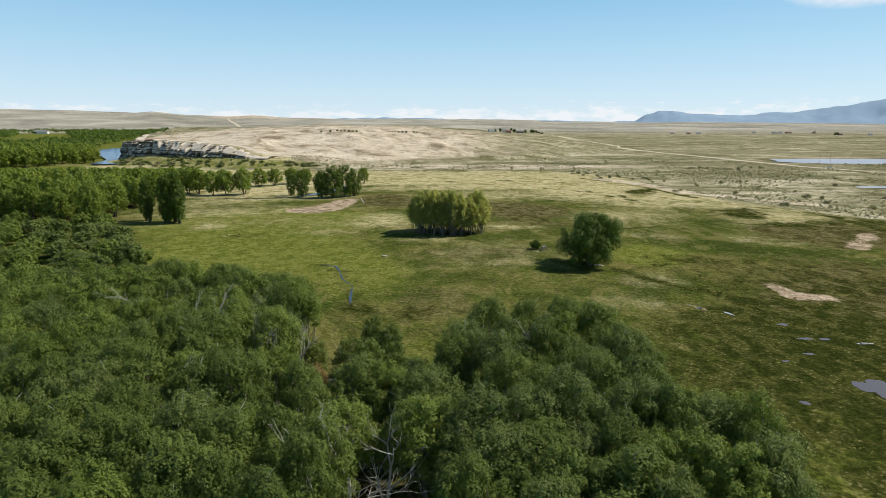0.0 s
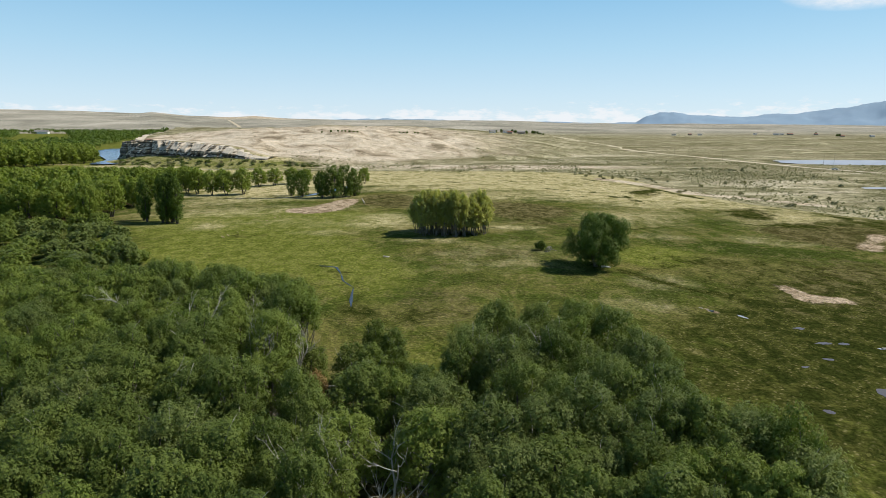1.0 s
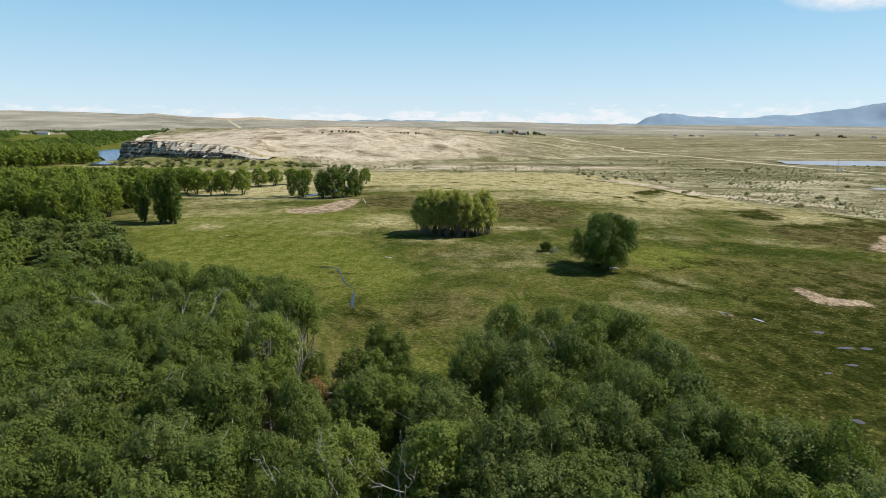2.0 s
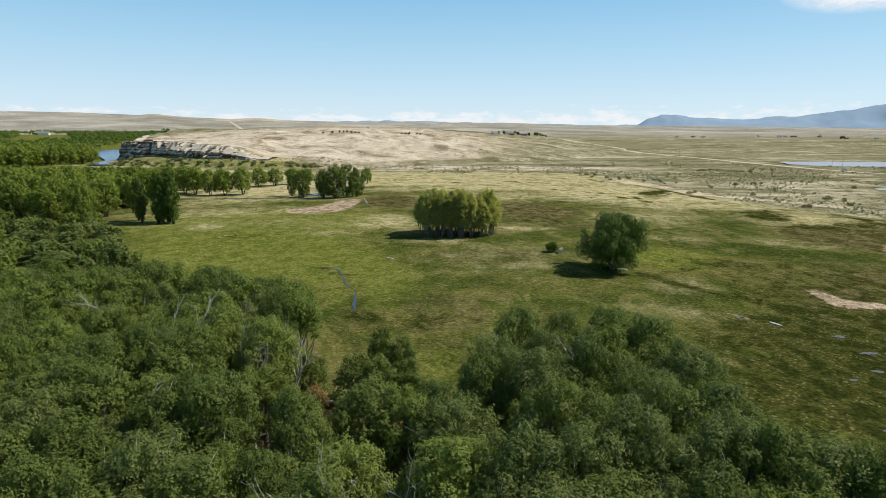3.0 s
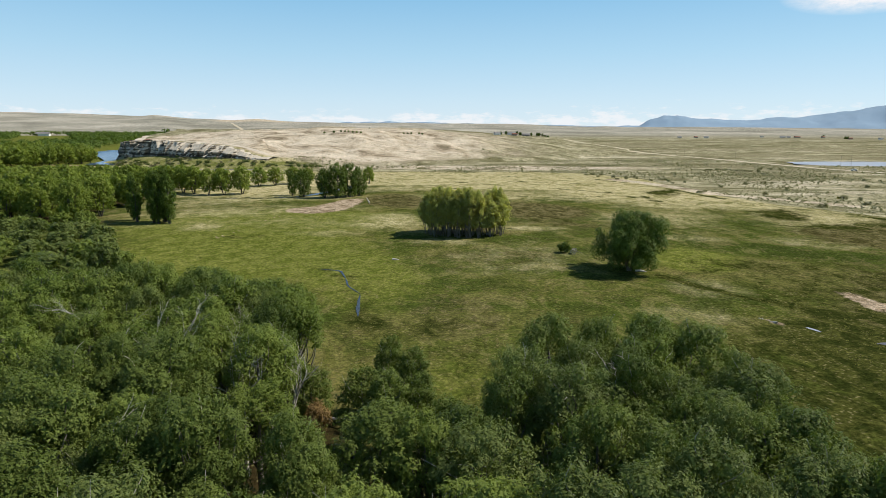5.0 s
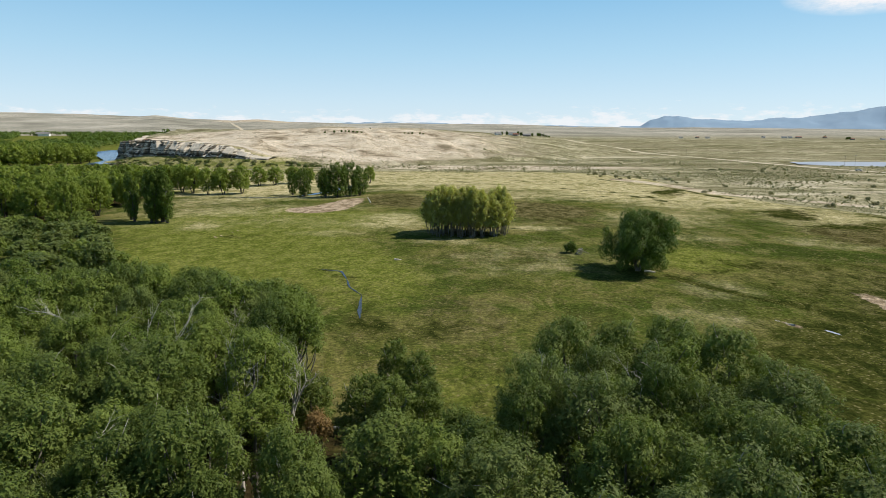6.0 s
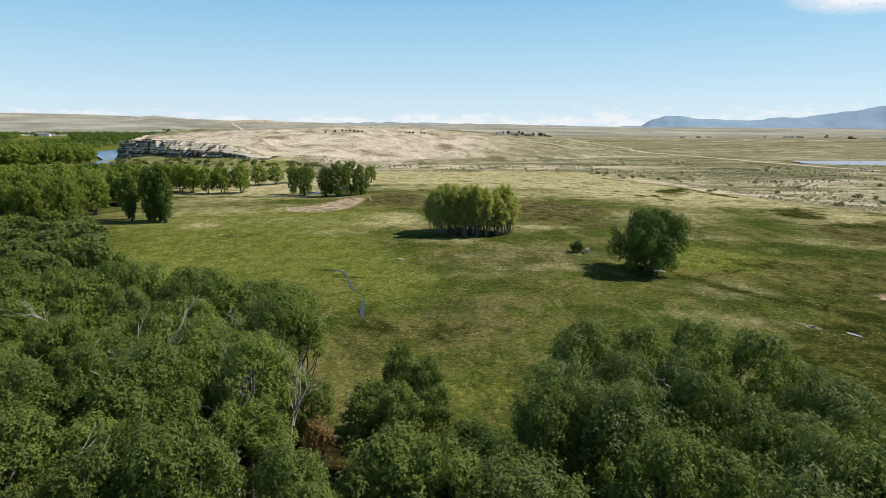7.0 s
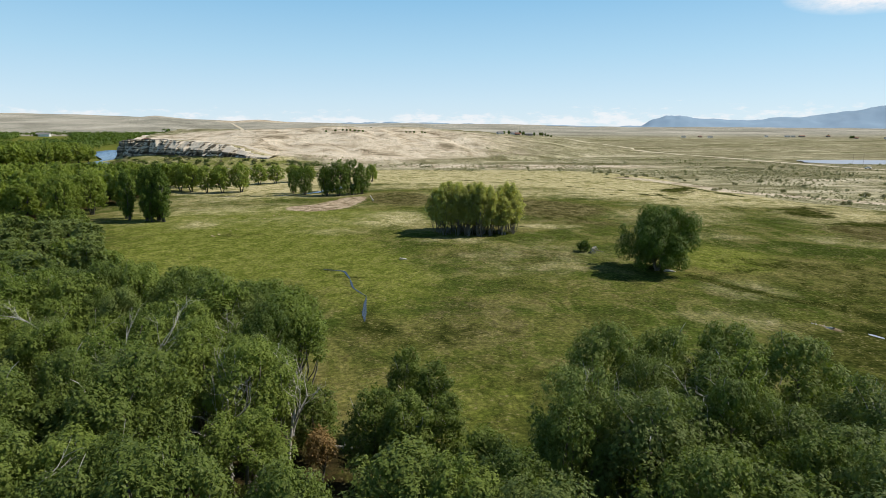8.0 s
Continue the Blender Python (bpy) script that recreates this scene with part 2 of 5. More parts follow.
    chalk = ramp(t, noise_tex(t, 0.03, 9, 0.68, flat, 0.9), [(0.36, (0.20, 0.16, 0.115)), (0.44, (0.40, 0.33, 0.25)), (0.52, (0.53, 0.45, 0.36)), (0.66, (0.65, 0.565, 0.465))])
    chalk = part_mix(noise_tex(t, 0.14, 6, 0.6, flat), 0.59, 0.64, 0.6, chalk, (0.12, 0.105, 0.06))
    brown = ramp(t, n4, [(0.38, (0.048, 0.044, 0.016)), (0.49, (0.086, 0.077, 0.030)), (0.60, (0.150, 0.129, 0.062))])
    col = mix(t, mask("lush", 0.2), grass, mix(t, smooth(t, n4, 0.42, 0.58), (0.100, 0.120, 0.022), (0.158, 0.168, 0.040)))
    col = mix(t, mask("dry", 0.30, 0.12, 0.8), col, tan)
    # aerial haze put into the colour: the far plain pales to grey
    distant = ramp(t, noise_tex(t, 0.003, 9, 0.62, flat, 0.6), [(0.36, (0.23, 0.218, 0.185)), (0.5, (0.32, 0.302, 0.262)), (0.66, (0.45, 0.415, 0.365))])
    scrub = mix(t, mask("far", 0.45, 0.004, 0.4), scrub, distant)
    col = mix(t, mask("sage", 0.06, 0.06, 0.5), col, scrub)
    col = mix(t, mask("brown", 0.14, 0.16), col, brown)
    col = mix(t, mask("chalk", 0.22, 0.03, 0.7), col, chalk)
    col = mix(t, mask("wet", 0.2, 0.16, 1.5), col, mix(t, smooth(t, n4, 0.42, 0.58), (0.026, 0.033, 0.008), (0.058, 0.062, 0.016)))
    col = mix(t, mask("bare", 0.15, 0.30, 1.35), col, bare)
    # brown leaf litter, its colour darkened towards black to carry the canopy's shade
    col = mix(t, mask("shaded_litter", 0.2, 0.3), col, mix(t, n4, (0.022, 0.016, 0.008), (0.05, 0.040, 0.018)))
    hummock = noise_tex(t, 0.55, 5, 0.6, flat)
    speck = mix(t, 1.0, col, ramp(t, fine, [(0.42, (0.64, 0.66, 0.64)), (0.5, (0.98, 0.98, 0.98)), (0.58, (1.40, 1.37, 1.30))]), "MULTIPLY")
    straw = node(t, "ShaderNodeTexVoronoi", Scale=1.25, Randomness=1.0)
    clump = node(t, "ShaderNodeTexVoronoi", Scale=0.62, Randomness=1.0)
    t.links.new(shift.outputs[0], straw.inputs["Vector"])
    t.links.new(shift.outputs[0], clump.inputs["Vector"])
    green = calc(t, "SUBTRACT", 1.0, mask("sage", 0.06, 0.06, 0.5))
    pale = calc(t, "MULTIPLY", calc(t, "MULTIPLY", smooth(t, straw.outputs["Distance"], 0.36, 0.14), smooth(t, n4, 0.45, 0.57)), calc(t, "MULTIPLY", green, 0.55))
    dark = calc(t, "MULTIPLY", calc(t, "MULTIPLY", smooth(t, clump.outputs["Distance"], 0.46, 0.18), smooth(t, n12, 0.56, 0.46)), calc(t, "MULTIPLY", green, 0.26))
    speck = mix(t, dark, mix(t, pale, speck, (0.27, 0.235, 0.115)), (0.030, 0.042, 0.010))
    speck = mix(t, 1.0, speck, ramp(t, hummock, [(0.36, (0.84, 0.85, 0.84)), (0.64, (1.16, 1.15, 1.14))]), "MULTIPLY")
    speck = mix(t, 1.0, speck, ramp(t, tuft, [(0.0, (0.95, 0.955, 0.95)), (1.0, (1.05, 1.05, 1.045))]), "MULTIPLY")
    t.links.new(speck, b.inputs["Base Color"])
    b.inputs["Roughness"].default_value = 1.0
    b.inputs["Specular IOR Level"].default_value = 0.0
    bump(t, b, calc(t, "ADD", calc(t, "ADD", fine, tuft), calc(t, "MULTIPLY", n4, 2.0)), 0.30, 0.25)
    return m


def plain(name, low, high, scale=3.0, rough=0.85, bumps=0.3, metal=0.0, distance=0.03):
    m, t, b = material(name)
    c = t.nodes.new("ShaderNodeTexCoord").outputs["Object"]
    n = noise_tex(t, scale, 6, 0.65, c)
    wide_n = noise_tex(t, scale * 0.13, 3, 0.5, c)
    f = calc(t, "MULTIPLY_ADD", wide_n, 0.5, calc(t, "MULTIPLY", n, 0.5))
    t.links.new(ramp(t, f, [(0.35, low), (0.65, high)]), b.inputs["Base Color"])
    b.inputs["Roughness"].default_value, b.inputs["Metallic"].default_value = rough, metal
    bump(t, b, n, bumps, distance)
    return m


def leaf_material(name, dark, light, glow=0.25, spread=0.6, gloss=0.1):
    """Leaves: a diffuse and a translucent share, varied leaf by leaf and tree by tree."""
    m, t, b = material(name)
    isl = t.nodes.new("ShaderNodeNewGeometry").outputs["Random Per Island"]
    tree = t.nodes.new("ShaderNodeObjectInfo").outputs["Random"]
    place = t.nodes.new("ShaderNodeTexCoord").outputs["Object"]
    tuft = smooth(t, noise_tex(t, 0.7, 2, 0.5, place), 0.32, 0.68)
    leafy = calc(t, "MULTIPLY_ADD", isl, 0.55, calc(t, "MULTIPLY", tuft, 0.45))
    f = calc(t, "ADD", calc(t, "MULTIPLY", leafy, 1 - spread), calc(t, "MULTIPLY", tree, spread))
    c = mix(t, f, dark, light)
    t.links.new(c, b.inputs["Base Color"])
    b.inputs["Roughness"].default_value = 0.5
    b.inputs["Specular IOR Level"].default_value = gloss
    tr = t.nodes.new("ShaderNodeBsdfTranslucent")
    t.links.new(mix(t, 1.0, c, (1.25, 1.4, 0.6), "MULTIPLY"), tr.inputs[0])
    mx = node(t, "ShaderNodeMixShader", Fac=glow)
    mx.inputs[0].default_value = glow
    t.links.new(b.outputs[0], mx.inputs[1])
    t.links.new(tr.outputs[0], mx.inputs[2])
    t.links.new(mx.outputs[0], t.nodes["Material Output"].inputs[0])
    return m


def water_material(name, colour, waves=0.3, rough=0.08, gloss=0.5):
    m, t, b = material(name)
    flat = world_place(t)
    n = noise_tex(t, 1.2, 4, 0.6, flat)
    big = noise_tex(t, 0.08, 3, 0.5, flat)
    t.links.new(mix(t, big, colour, tuple(v * 1.6 for v in colour)), b.inputs["Base Color"])
    b.inputs["Roughness"].default_value = rough
    b.inputs["IOR"].default_value = 1.33
    b.inputs["Specular IOR Level"].default_value = gloss
    bump(t, b, n, waves, 0.12)
    return m


GROUND = ground_material()
WATER_BLUE = water_material("river_water", (0.05, 0.085, 0.17), 0.5, 0.2)
WATER_DARK = water_material("marsh_water", (0.085, 0.078, 0.085), 0.3, 0.3, 0.22)
WATER_CREEK = water_material("creek_water", (0.03, 0.032, 0.035), 0.3, 0.25, 0.3)
WATER_PALE = water_material("pond_water", (0.27, 0.28, 0.32), 0.4, 0.35, 0.4)
DARK_BARK = plain("dark_bark", (0.035, 0.030, 0.024), (0.11, 0.095, 0.078), 4.0)
BARK = plain("grey_bark", (0.075, 0.064, 0.050), (0.22, 0.195, 0.16), 4.0)
PALE_BARK = plain("bleached_wood", (0.36, 0.33, 0.29), (0.62, 0.58, 0.52), 5.0)
LEAF = leaf_material("cottonwood_leaves", (0.064, 0.096, 0.020), (0.166, 0.208, 0.050), 0.28)
LEAF_GREY = leaf_material("willow_leaves", (0.098, 0.130, 0.036), (0.196, 0.234, 0.072), 0.30)
LEAF_MID = leaf_material("brookside_leaves", (0.100, 0.142, 0.026), (0.210, 0.256, 0.058), 0.28)
LEAF_WOOD = leaf_material("woodland_leaves", (0.135, 0.182, 0.032), (0.290, 0.335, 0.074), 0.40)
LEAF_LIME = leaf_material("young_poplar_leaves", (0.27, 0.275, 0.085), (0.50, 0.48, 0.17), 0.45)
LEAF_DEEP = leaf_material("dense_leaves", (0.052, 0.086, 0.014), (0.130, 0.180, 0.034))
LEAF_BROAD = leaf_material("broad_tree_leaves", (0.054, 0.094, 0.017), (0.150, 0.208, 0.044), 0.28)
LEAF_RUST = leaf_material("rusty_dead_leaves", (0.22, 0.150, 0.062), (0.32, 0.215, 0.098))
SAGE = leaf_material("sage_leaves", (0.19, 0.185, 0.105), (0.36, 0.335, 0.21), 0.3)
TUSSOCK = leaf_material("meadow_tufts", (0.095, 0.112, 0.022), (0.19, 0.175, 0.060), 0.3, 0.0, 0.0)
def strata_material():
    """Level beds of cream, buff and dark grey rock, broken by joints."""
    m, t, b = material("layered_rock")
    flat = world_place(t)
    place = t.nodes.new("ShaderNodeSeparateXYZ")
    t.links.new(flat, place.inputs[0])
    warp = noise_tex(t, 0.025, 4, 0.6, flat)
    level = calc(t, "ADD", place.outputs[2], calc(t, "MULTIPLY", warp, 7.0))
    beds = node(t, "ShaderNodeTexNoise", Scale=1.0, Detail=3.0, Roughness=0.6)
    beds.noise_dimensions = "1D"
    t.links.new(calc(t, "MULTIPLY", level, 0.42), beds.inputs["W"])
    col = ramp(t, beds.outputs[0], [(0.40, (0.050, 0.042, 0.033)), (0.49, (0.13, 0.11, 0.085)), (0.55, (0.36, 0.305, 0.235)), (0.65, (0.54, 0.47, 0.38))])
    joints = noise_tex(t, 0.16, 7, 0.7, world_place(t, (1.0, 1.0, 0.25)), 0.6)
    col = mix(t, calc(t, "MULTIPLY", smooth(t, joints, 0.50, 0.40), 0.8), col, (0.052, 0.044, 0.036))
    t.links.new(col, b.inputs["Base Color"])
    b.inputs["Roughness"].default_value = 0.95
    bump(t, b, calc(t, "ADD", beds.outputs[0], joints), 0.8, 0.6)
    return m


ROCK = strata_material()
# cream rim rock, also the pale tone for sunlit ledges
LIT_CAPROCK = plain("lit_cream_caprock", (0.42, 0.36, 0.285), (0.62, 0.545, 0.45), 0.4, 0.95, 0.6, 0.0, 0.4)
DIRT = plain("road_dirt", (0.46, 0.39, 0.26), (0.58, 0.50, 0.37), 0.5)
# the blue of distant air is put into the mountains' base colour
MOUNTAIN = plain("haze_blue_mountain", (0.19, 0.285, 0.395), (0.25, 0.35, 0.47), 0.004, 1.0, 0.0)
WHITE_PAINT = plain("white_paint", (0.62, 0.61, 0.58), (0.80, 0.79, 0.76), 1.5)
ROOF_GREY = plain("grey_roof", (0.16, 0.15, 0.15), (0.28, 0.27, 0.26), 1.2)
ROOF_RED = plain("rust_roof", (0.20, 0.08, 0.05), (0.32, 0.14, 0.09), 1.2)
WOOD = plain("weathered_wood", (0.17, 0.14, 0.11), (0.34, 0.30, 0.25), 3.0)
STEEL = plain("dull_steel", (0.20, 0.20, 0.21), (0.42, 0.42, 0.43), 4.0, 0.45, 0.1, 0.8)
GLASS = plain("dark_glass", (0.02, 0.025, 0.03), (0.05, 0.06, 0.07), 2.0, 0.1, 0.0)
RUBBER = plain("tyre_rubber", (0.015, 0.015, 0.015), (0.04, 0.04, 0.04), 6.0)


# ---- ground ----
def ground_sheet():
    rings = np.concatenate([[0.0], np.geomspace(4, 24, 8), np.geomspace(25, 4900, 470)])
    fine_a = np.radians(np.arange(-42, 42.01, 0.22))
    rest = np.radians(np.concatenate([np.arange(44, 60, 2), np.arange(60, 300, 6), np.arange(300, 317, 2)]))
    angles = np.concatenate([fine_a, rest])
    A, R = np.meshgrid(angles, rings)
    X, Y = R * np.sin(A), R * np.cos(A)
    Z = height(X, Y)
    rows, cols = X.shape
    i = np.arange(rows - 1)[:, None] * cols
    j = np.arange(cols)[None, :]
    k = (j + 1) % cols
    faces = np.stack([i + j, i + cols + j, i + cols + k, i + k], -1).reshape(-1, 4)[:, ::-1]
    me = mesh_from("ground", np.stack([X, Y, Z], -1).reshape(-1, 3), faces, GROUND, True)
    X, Y, Z = X.ravel(), Y.ravel(), Z.ravel()
    depth = np.maximum(Y, 0.5 * np.hypot(X, Y))
    masks = land_cover(X, Y, Z, depth)
    for name, values in masks.items():
        me.attributes.new(name, "FLOAT", "POINT").data.foreach_set("value", np.clip(values, 0, 1).astype(np.float32))
    return tagged(new("ground", me), "green wet meadow fading into dry tan sagebrush plain", "ground", kind="structure")


def land_cover(X, Y, Z, depth):
    edge = np.interp(Y, [0, 246, 281, 306, 360, 461, 519, 554], [230, 185, 165, 150, 138, 137, 105, 34])
    outside = np.maximum(step(X - edge, -4, 10), step(depth, 500, 570) * (1 - step(-X, 130, 180) * (1 - step(depth, 640, 720))))
    side = ((X + 375) * 500 + (Y - 700) * 185) / 533.0
    outside = outside * (1 - (1 - step(side, -30, 10)) * step(-X, 200, 260) * (1 - step(depth, 1750, 2050)))
    cliff_foot = np.interp(X, [-900, -375, -195, -100, 0, 150, 320], [960, 700, 612, 612, 650, 780, 1080])
    rubble = step(Y - cliff_foot, -70, -40) * (1 - step(Y - cliff_foot, -5, 4)) * step(X, -380, -360) * (1 - step(X, -150, -90))
    outside = outside * (1 - 0.75 * rubble)
    onset = np.interp(X, [-110, -60, 50, 95, 145], [300, 345, 335, 262, 225])
    dry = 0.60 * step(depth - onset, 0, 95) + 0.10 + 0.16 * step(depth, 120, 240) + 0.2 * step(depth, 390, 450) - 0.08 * (1 - step(depth, 90, 150)) - 0.10 * step(X, 20, 60)
    arcs = np.sin((Y + 0.0012 * (X - 60) ** 2) / 6.5 + 3 * fbm(X / 70, Y / 40, 21)) * 0.5 + 0.5
    dry = dry - 0.25 * arcs ** 2 * step(depth, 230, 320)
    def lay(base, spots):
        """Adds soft patches: place, half sizes across and along the view of the valley, strength, turn."""
        for cx, cy, rx, ry, a, turn in spots:
            base = base + a * spot(X, Y, cx, cy, rx * 1.15, ry * 1.15, turn)
        return base

    dry = lay(dry, ((83, 270, 24, 36, .34, -17), (145, 244, 24, 30, .36, -31), (-26, 252, 10, 20, .3, 6), (11, 179, 28, 20, .26, -3), (54, 149, 10, 10, .36, -20), (42, 131, 10, 8, .32, 25), (-46, 218, 15, 6, .5, 0), (-92, 231, 8, 8, .5, 0), (49, 125, 5, 6, .25, 30), (189, 426, 30, 110, .2, -24)))
    dry = lay(dry, ((60, 330, 70, 12, .4, 0), (-78, 285, 30, 30, .12, 0), (70, 370, 90, 40, .25, 0), (112, 205, 14, 9, .35, -30), (-115, 285, 34, 40, .30, 0), (-105, 345, 42, 26, .45, 0), (-60, 235, 60, 16, .16, 0), (76, 213, 12, 5, .3, -18), (-8, 205, 14, 5, .3, 0), (28, 232, 12, 5, .3, 0)))
    dry = dry * (1 - 0.7 * spot(X, Y, -70, 190, 70, 45)) * (1 - 0.8 * spot(X, Y, 30, 80, 70, 35))
    dry = dry * (1 - 0.2 * step(-X, 62, 90) * (1 - step(depth, 350, 390))) * (1 - 0.8 * (1 - step(side, -30, 10)) * step(-X, 200, 260))
    lush = 0.16 + 0 * X
    lush = lay(lush, ((-5, 97, 9, 9, .35, 3), (-12, 108, 16, 18, .15, 0), (63, 179, 10, 13, .8, -19), (-61, 177, 32, 28, .75, 19), (101, 157, 4, 11, .75, -33), (-21, 155, 14, 24, .45, 8), (70, 202, 28, 30, .15, -19), (-28, 253, 9, 14, .35, 6)))
    lush = lay(lush, ((48, 87, 8, 30, .45, -29), (47, 62, 12, 16, .6, -36), (-80, 225, 50, 36, .45, 0), (-70, 262, 45, 30, .45, 0), (150, 205, 16, 12, .3, 0), (-100, 320, 30, 14, .4, 0)))
    dry = dry * (1 - 0.55 * rubble)
    lush = lush + 0.45 * rubble + 0.5 * (1 - step(side, -30, 10)) * step(-X, 200, 260)
    lush = lush + 0.4 * step(-X, 130, 180) * step(depth, 380, 440) * (1 - step(depth, 640, 720))
    wet = 0.0 * X + 0.08
    wet = lay(wet, ((64, 115, 7, 9, .62, -29), (62, 100, 10, 9, .35, -30), (41, 253, 15, 10, .35, -9), (-31, 325, 12, 20, .4, 5), (70, 173, 17, 9, .25, -22), (137, 271, 10, 20, .5, -27), (121, 360, 9, 16, .5, -19), (30, 290, 26, 8, .3, 0), (-72, 213, 9, 5, .45, 0), (-12, 126, 14, 8, .25, 0)))
    wet = lay(wet, ((80, 92, 14, 16, .25, -34), (64, 72, 48, 36, .5, 0), (88, 132, 36, 54, .46, -33), (168, 214, 30, 34, .3, -36), (-2, 104, 13, 20, .3, 0), (150, 240, 26, 5, .4, 10), (92, 226, 26, 5, .3, 0), (48, 160, 12, 3, .3, 20)))
    wet = wet + 0.45 * (1 - step(to_line(X, Y, BROOK), 3, 7)) + 0.35 * (1 - step(to_line(X, Y, CREEK), 1.0, 6))
    for ditch, deep in ((DITCH, 0.42), (SWALE, 0.45), (OLD_DITCH, 0.2)):
        wet = wet + deep * (1 - step(to_line(X, Y, ditch) + 2.0 * (fbm(X / 6, Y / 6, 23) - 0.5), 0.6, 2.2))
    for line, half in FIELD_LINES:
        wet = wet + (0.40 if half < 3 else 0.24) * (1 - step(to_line(X, Y, line) + 4.0 * (fbm(X / 9, Y / 9, 24) - 0.5), half * 0.5, half * 1.8))
    furrow = np.sin((Y + 0.0016 * (X - 60) ** 2) / 11.0 + 9 * fbm(X / 110, Y / 60, 22))
    wet = wet + 0.22 * step(furrow, 0.86, 1.0) * step(depth, 240, 300) * (1 - step(X - edge, -20, 0))
    wet = wet + 0.3 * (1 - step(np.abs(X - edge + 6), 1, 5)) * step(Y, 200, 240) * (1 - step(Y, 330, 380))
    brown = 0.1 + 0 * X
    brown = lay(brown, ((11, 181, 28, 20, .36, -3), (36, 260, 18, 24, .42, -8), (-32, 325, 15, 30, .62, 5), (8, 300, 34, 26, .45, 0), (45, 285, 22, 20, .4, -8), (-1, 136, 13, 17, .3, 0), (-6, 82, 4, 5, .6, 0), (-2, 118, 14, 14, .2, 0), (137, 271, 10, 22, .5, -27), (139, 216, 26, 20, .5, -33), (94, 136, 16, 44, .4, -34), (121, 360, 10, 26, .5, -19), (35, 150, 6, 12, .22, -13), (75, 108, 18, 22, .35, -33), (60, 235, 24, 8, .3, -12), (172, 232, 34, 40, .42, -35), (105, 165, 50, 55, .2, -33)))
    bare = 0 * X
    for cx, cy, rx, ry, turn in ((-66, 281, 8, 8, -20), (-66, 281, 8, 8, -20), (-58, 285, 9, 15, -14), (-57, 288, 8, 15, -14), (-53, 304, 7, 22, -10), (-53, 306, 6, 20, -10), (152, 211, 4.5, 11, -36), (138, 195, 5, 10, -35), (82, 142.5, 2.8, 5.0, 0), (82.5, 134.5, 4.2, 4.4, -30), (88, 133, 4.2, 3.0, -34), (56, 125, 1.2, 2.5, 25), (-370, 615, 45, 8, 0)):
        bare = bare + spot(X, Y, cx, cy, rx, ry, turn)
    bare = bare * 0.78  + 0.6 * (1 - step(np.abs(np.minimum(to_line(X, Y, [(-79, 210), (-75, 225)]), to_line(X, Y, [(-75, 249), (-71, 262)])) - 0.9), 0.2, 0.6))
    foot = np.interp(X, [-900, -375, -195, -100, 0, 150, 320], [960, 700, 612, 612, 650, 780, 1080])
    chalk = step(Y - foot, -8, 30) * (1 - step(Y - foot, 360, 900)) * np.interp(X, [-600, -420, -375, -100, 60, 220, 420], [0, 0.2, 0.95, 0.88, 0.5, 0.2, 0.0])
    chalk = chalk + 0.8 * spot(X, Y, 40, 595, 190, 40) + 0.2 * spot(X, Y, 210, 430, 60, 60) + 0.8 * spot(X, Y, -1230, 3900, 300, 330) + 0.6 * spot(X, Y, -2900, 3900, 300, 200)
    chalk = chalk + 1.1 * (1 - step(to_line(X, Y, TRACK) + 4 * (fbm(X / 14, Y / 14, 25) - 0.5), 3.0, 8))
    # where the darkened leaf litter lies: both groves and the western woods
    shaded_litter = np.maximum(np.maximum(spot(X, Y, -32, 64, 30, 34), spot(X, Y, 13, 57, 15, 22)), spot(X, Y, -178, 275, 28, 100))
    shaded_litter = shaded_litter * (1 - spot(X, Y, -3, 95, 14, 13))
    # "far" brings that haze grey in with distance
    return {"dry": dry, "lush": lush, "wet": wet * (1 - outside) + outside * 0.40 * spot(X, Y, 270, 340, 120, 120), "brown": brown * (1 - outside), "bare": bare, "sage": outside, "chalk": chalk, "shaded_litter": shaded_litter, "far": step(depth, 1200, 2800)}


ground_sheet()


def ribbon(name, line, widths, lift, mat, label, seed, flat=None):
    """A water or dirt strip along a line, with ragged edges."""
    pts, total = [], 0.0
    for (ax, ay), (bx, by) in zip(line[:-1], line[1:]):
        n = max(4, int(math.hypot(bx - ax, by - ay) / max(widths[0] * 0.35, 0.5)))
        pts += [(ax + (bx - ax) * i / n, ay + (by - ay) * i / n) for i in range(n)]
    pts = np.array(pts + [line[-1]])
    for _ in range(6):
        pts[1:-1] = (pts[:-2] + 2 * pts[1:-1] + pts[2:]) / 4
    tang = np.gradient(pts, axis=0)
    tang /= np.linalg.norm(tang, axis=1)[:, None]
    side = np.stack([tang[:, 1], -tang[:, 0]], -1)
    s = np.arange(len(pts)) * 0.2
    w = np.interp(np.linspace(0, 1, len(pts)), np.linspace(0, 1, len(widths)), widths)
    cols = []
    for k, f in enumerate((-1, -0.4, 0.4, 1)):
        edge = f * w * 0.5 * (0.6 + 0.8 * grain(s, s * 0 + k * 7.7, seed))
        cols.append(pts + side * edge[:, None])
    P = np.stack(cols, 1)
    z = height(P[..., 0], P[..., 1]) + lift if flat is None else np.full(P.shape[:2], flat)
    V = np.concatenate([P, z[..., None]], -1).reshape(-1, 3)
    n = len(pts)
    i = np.arange(n - 1)[:, None] * 4 + np.arange(3)[None, :]
    faces = np.stack([i, i + 1, i + 5, i + 4], -1).reshape(-1, 4)
    return tagged(new(name, mesh_from(name, V, faces, mat, True)), label, name.split(".")[0], kind="structure")


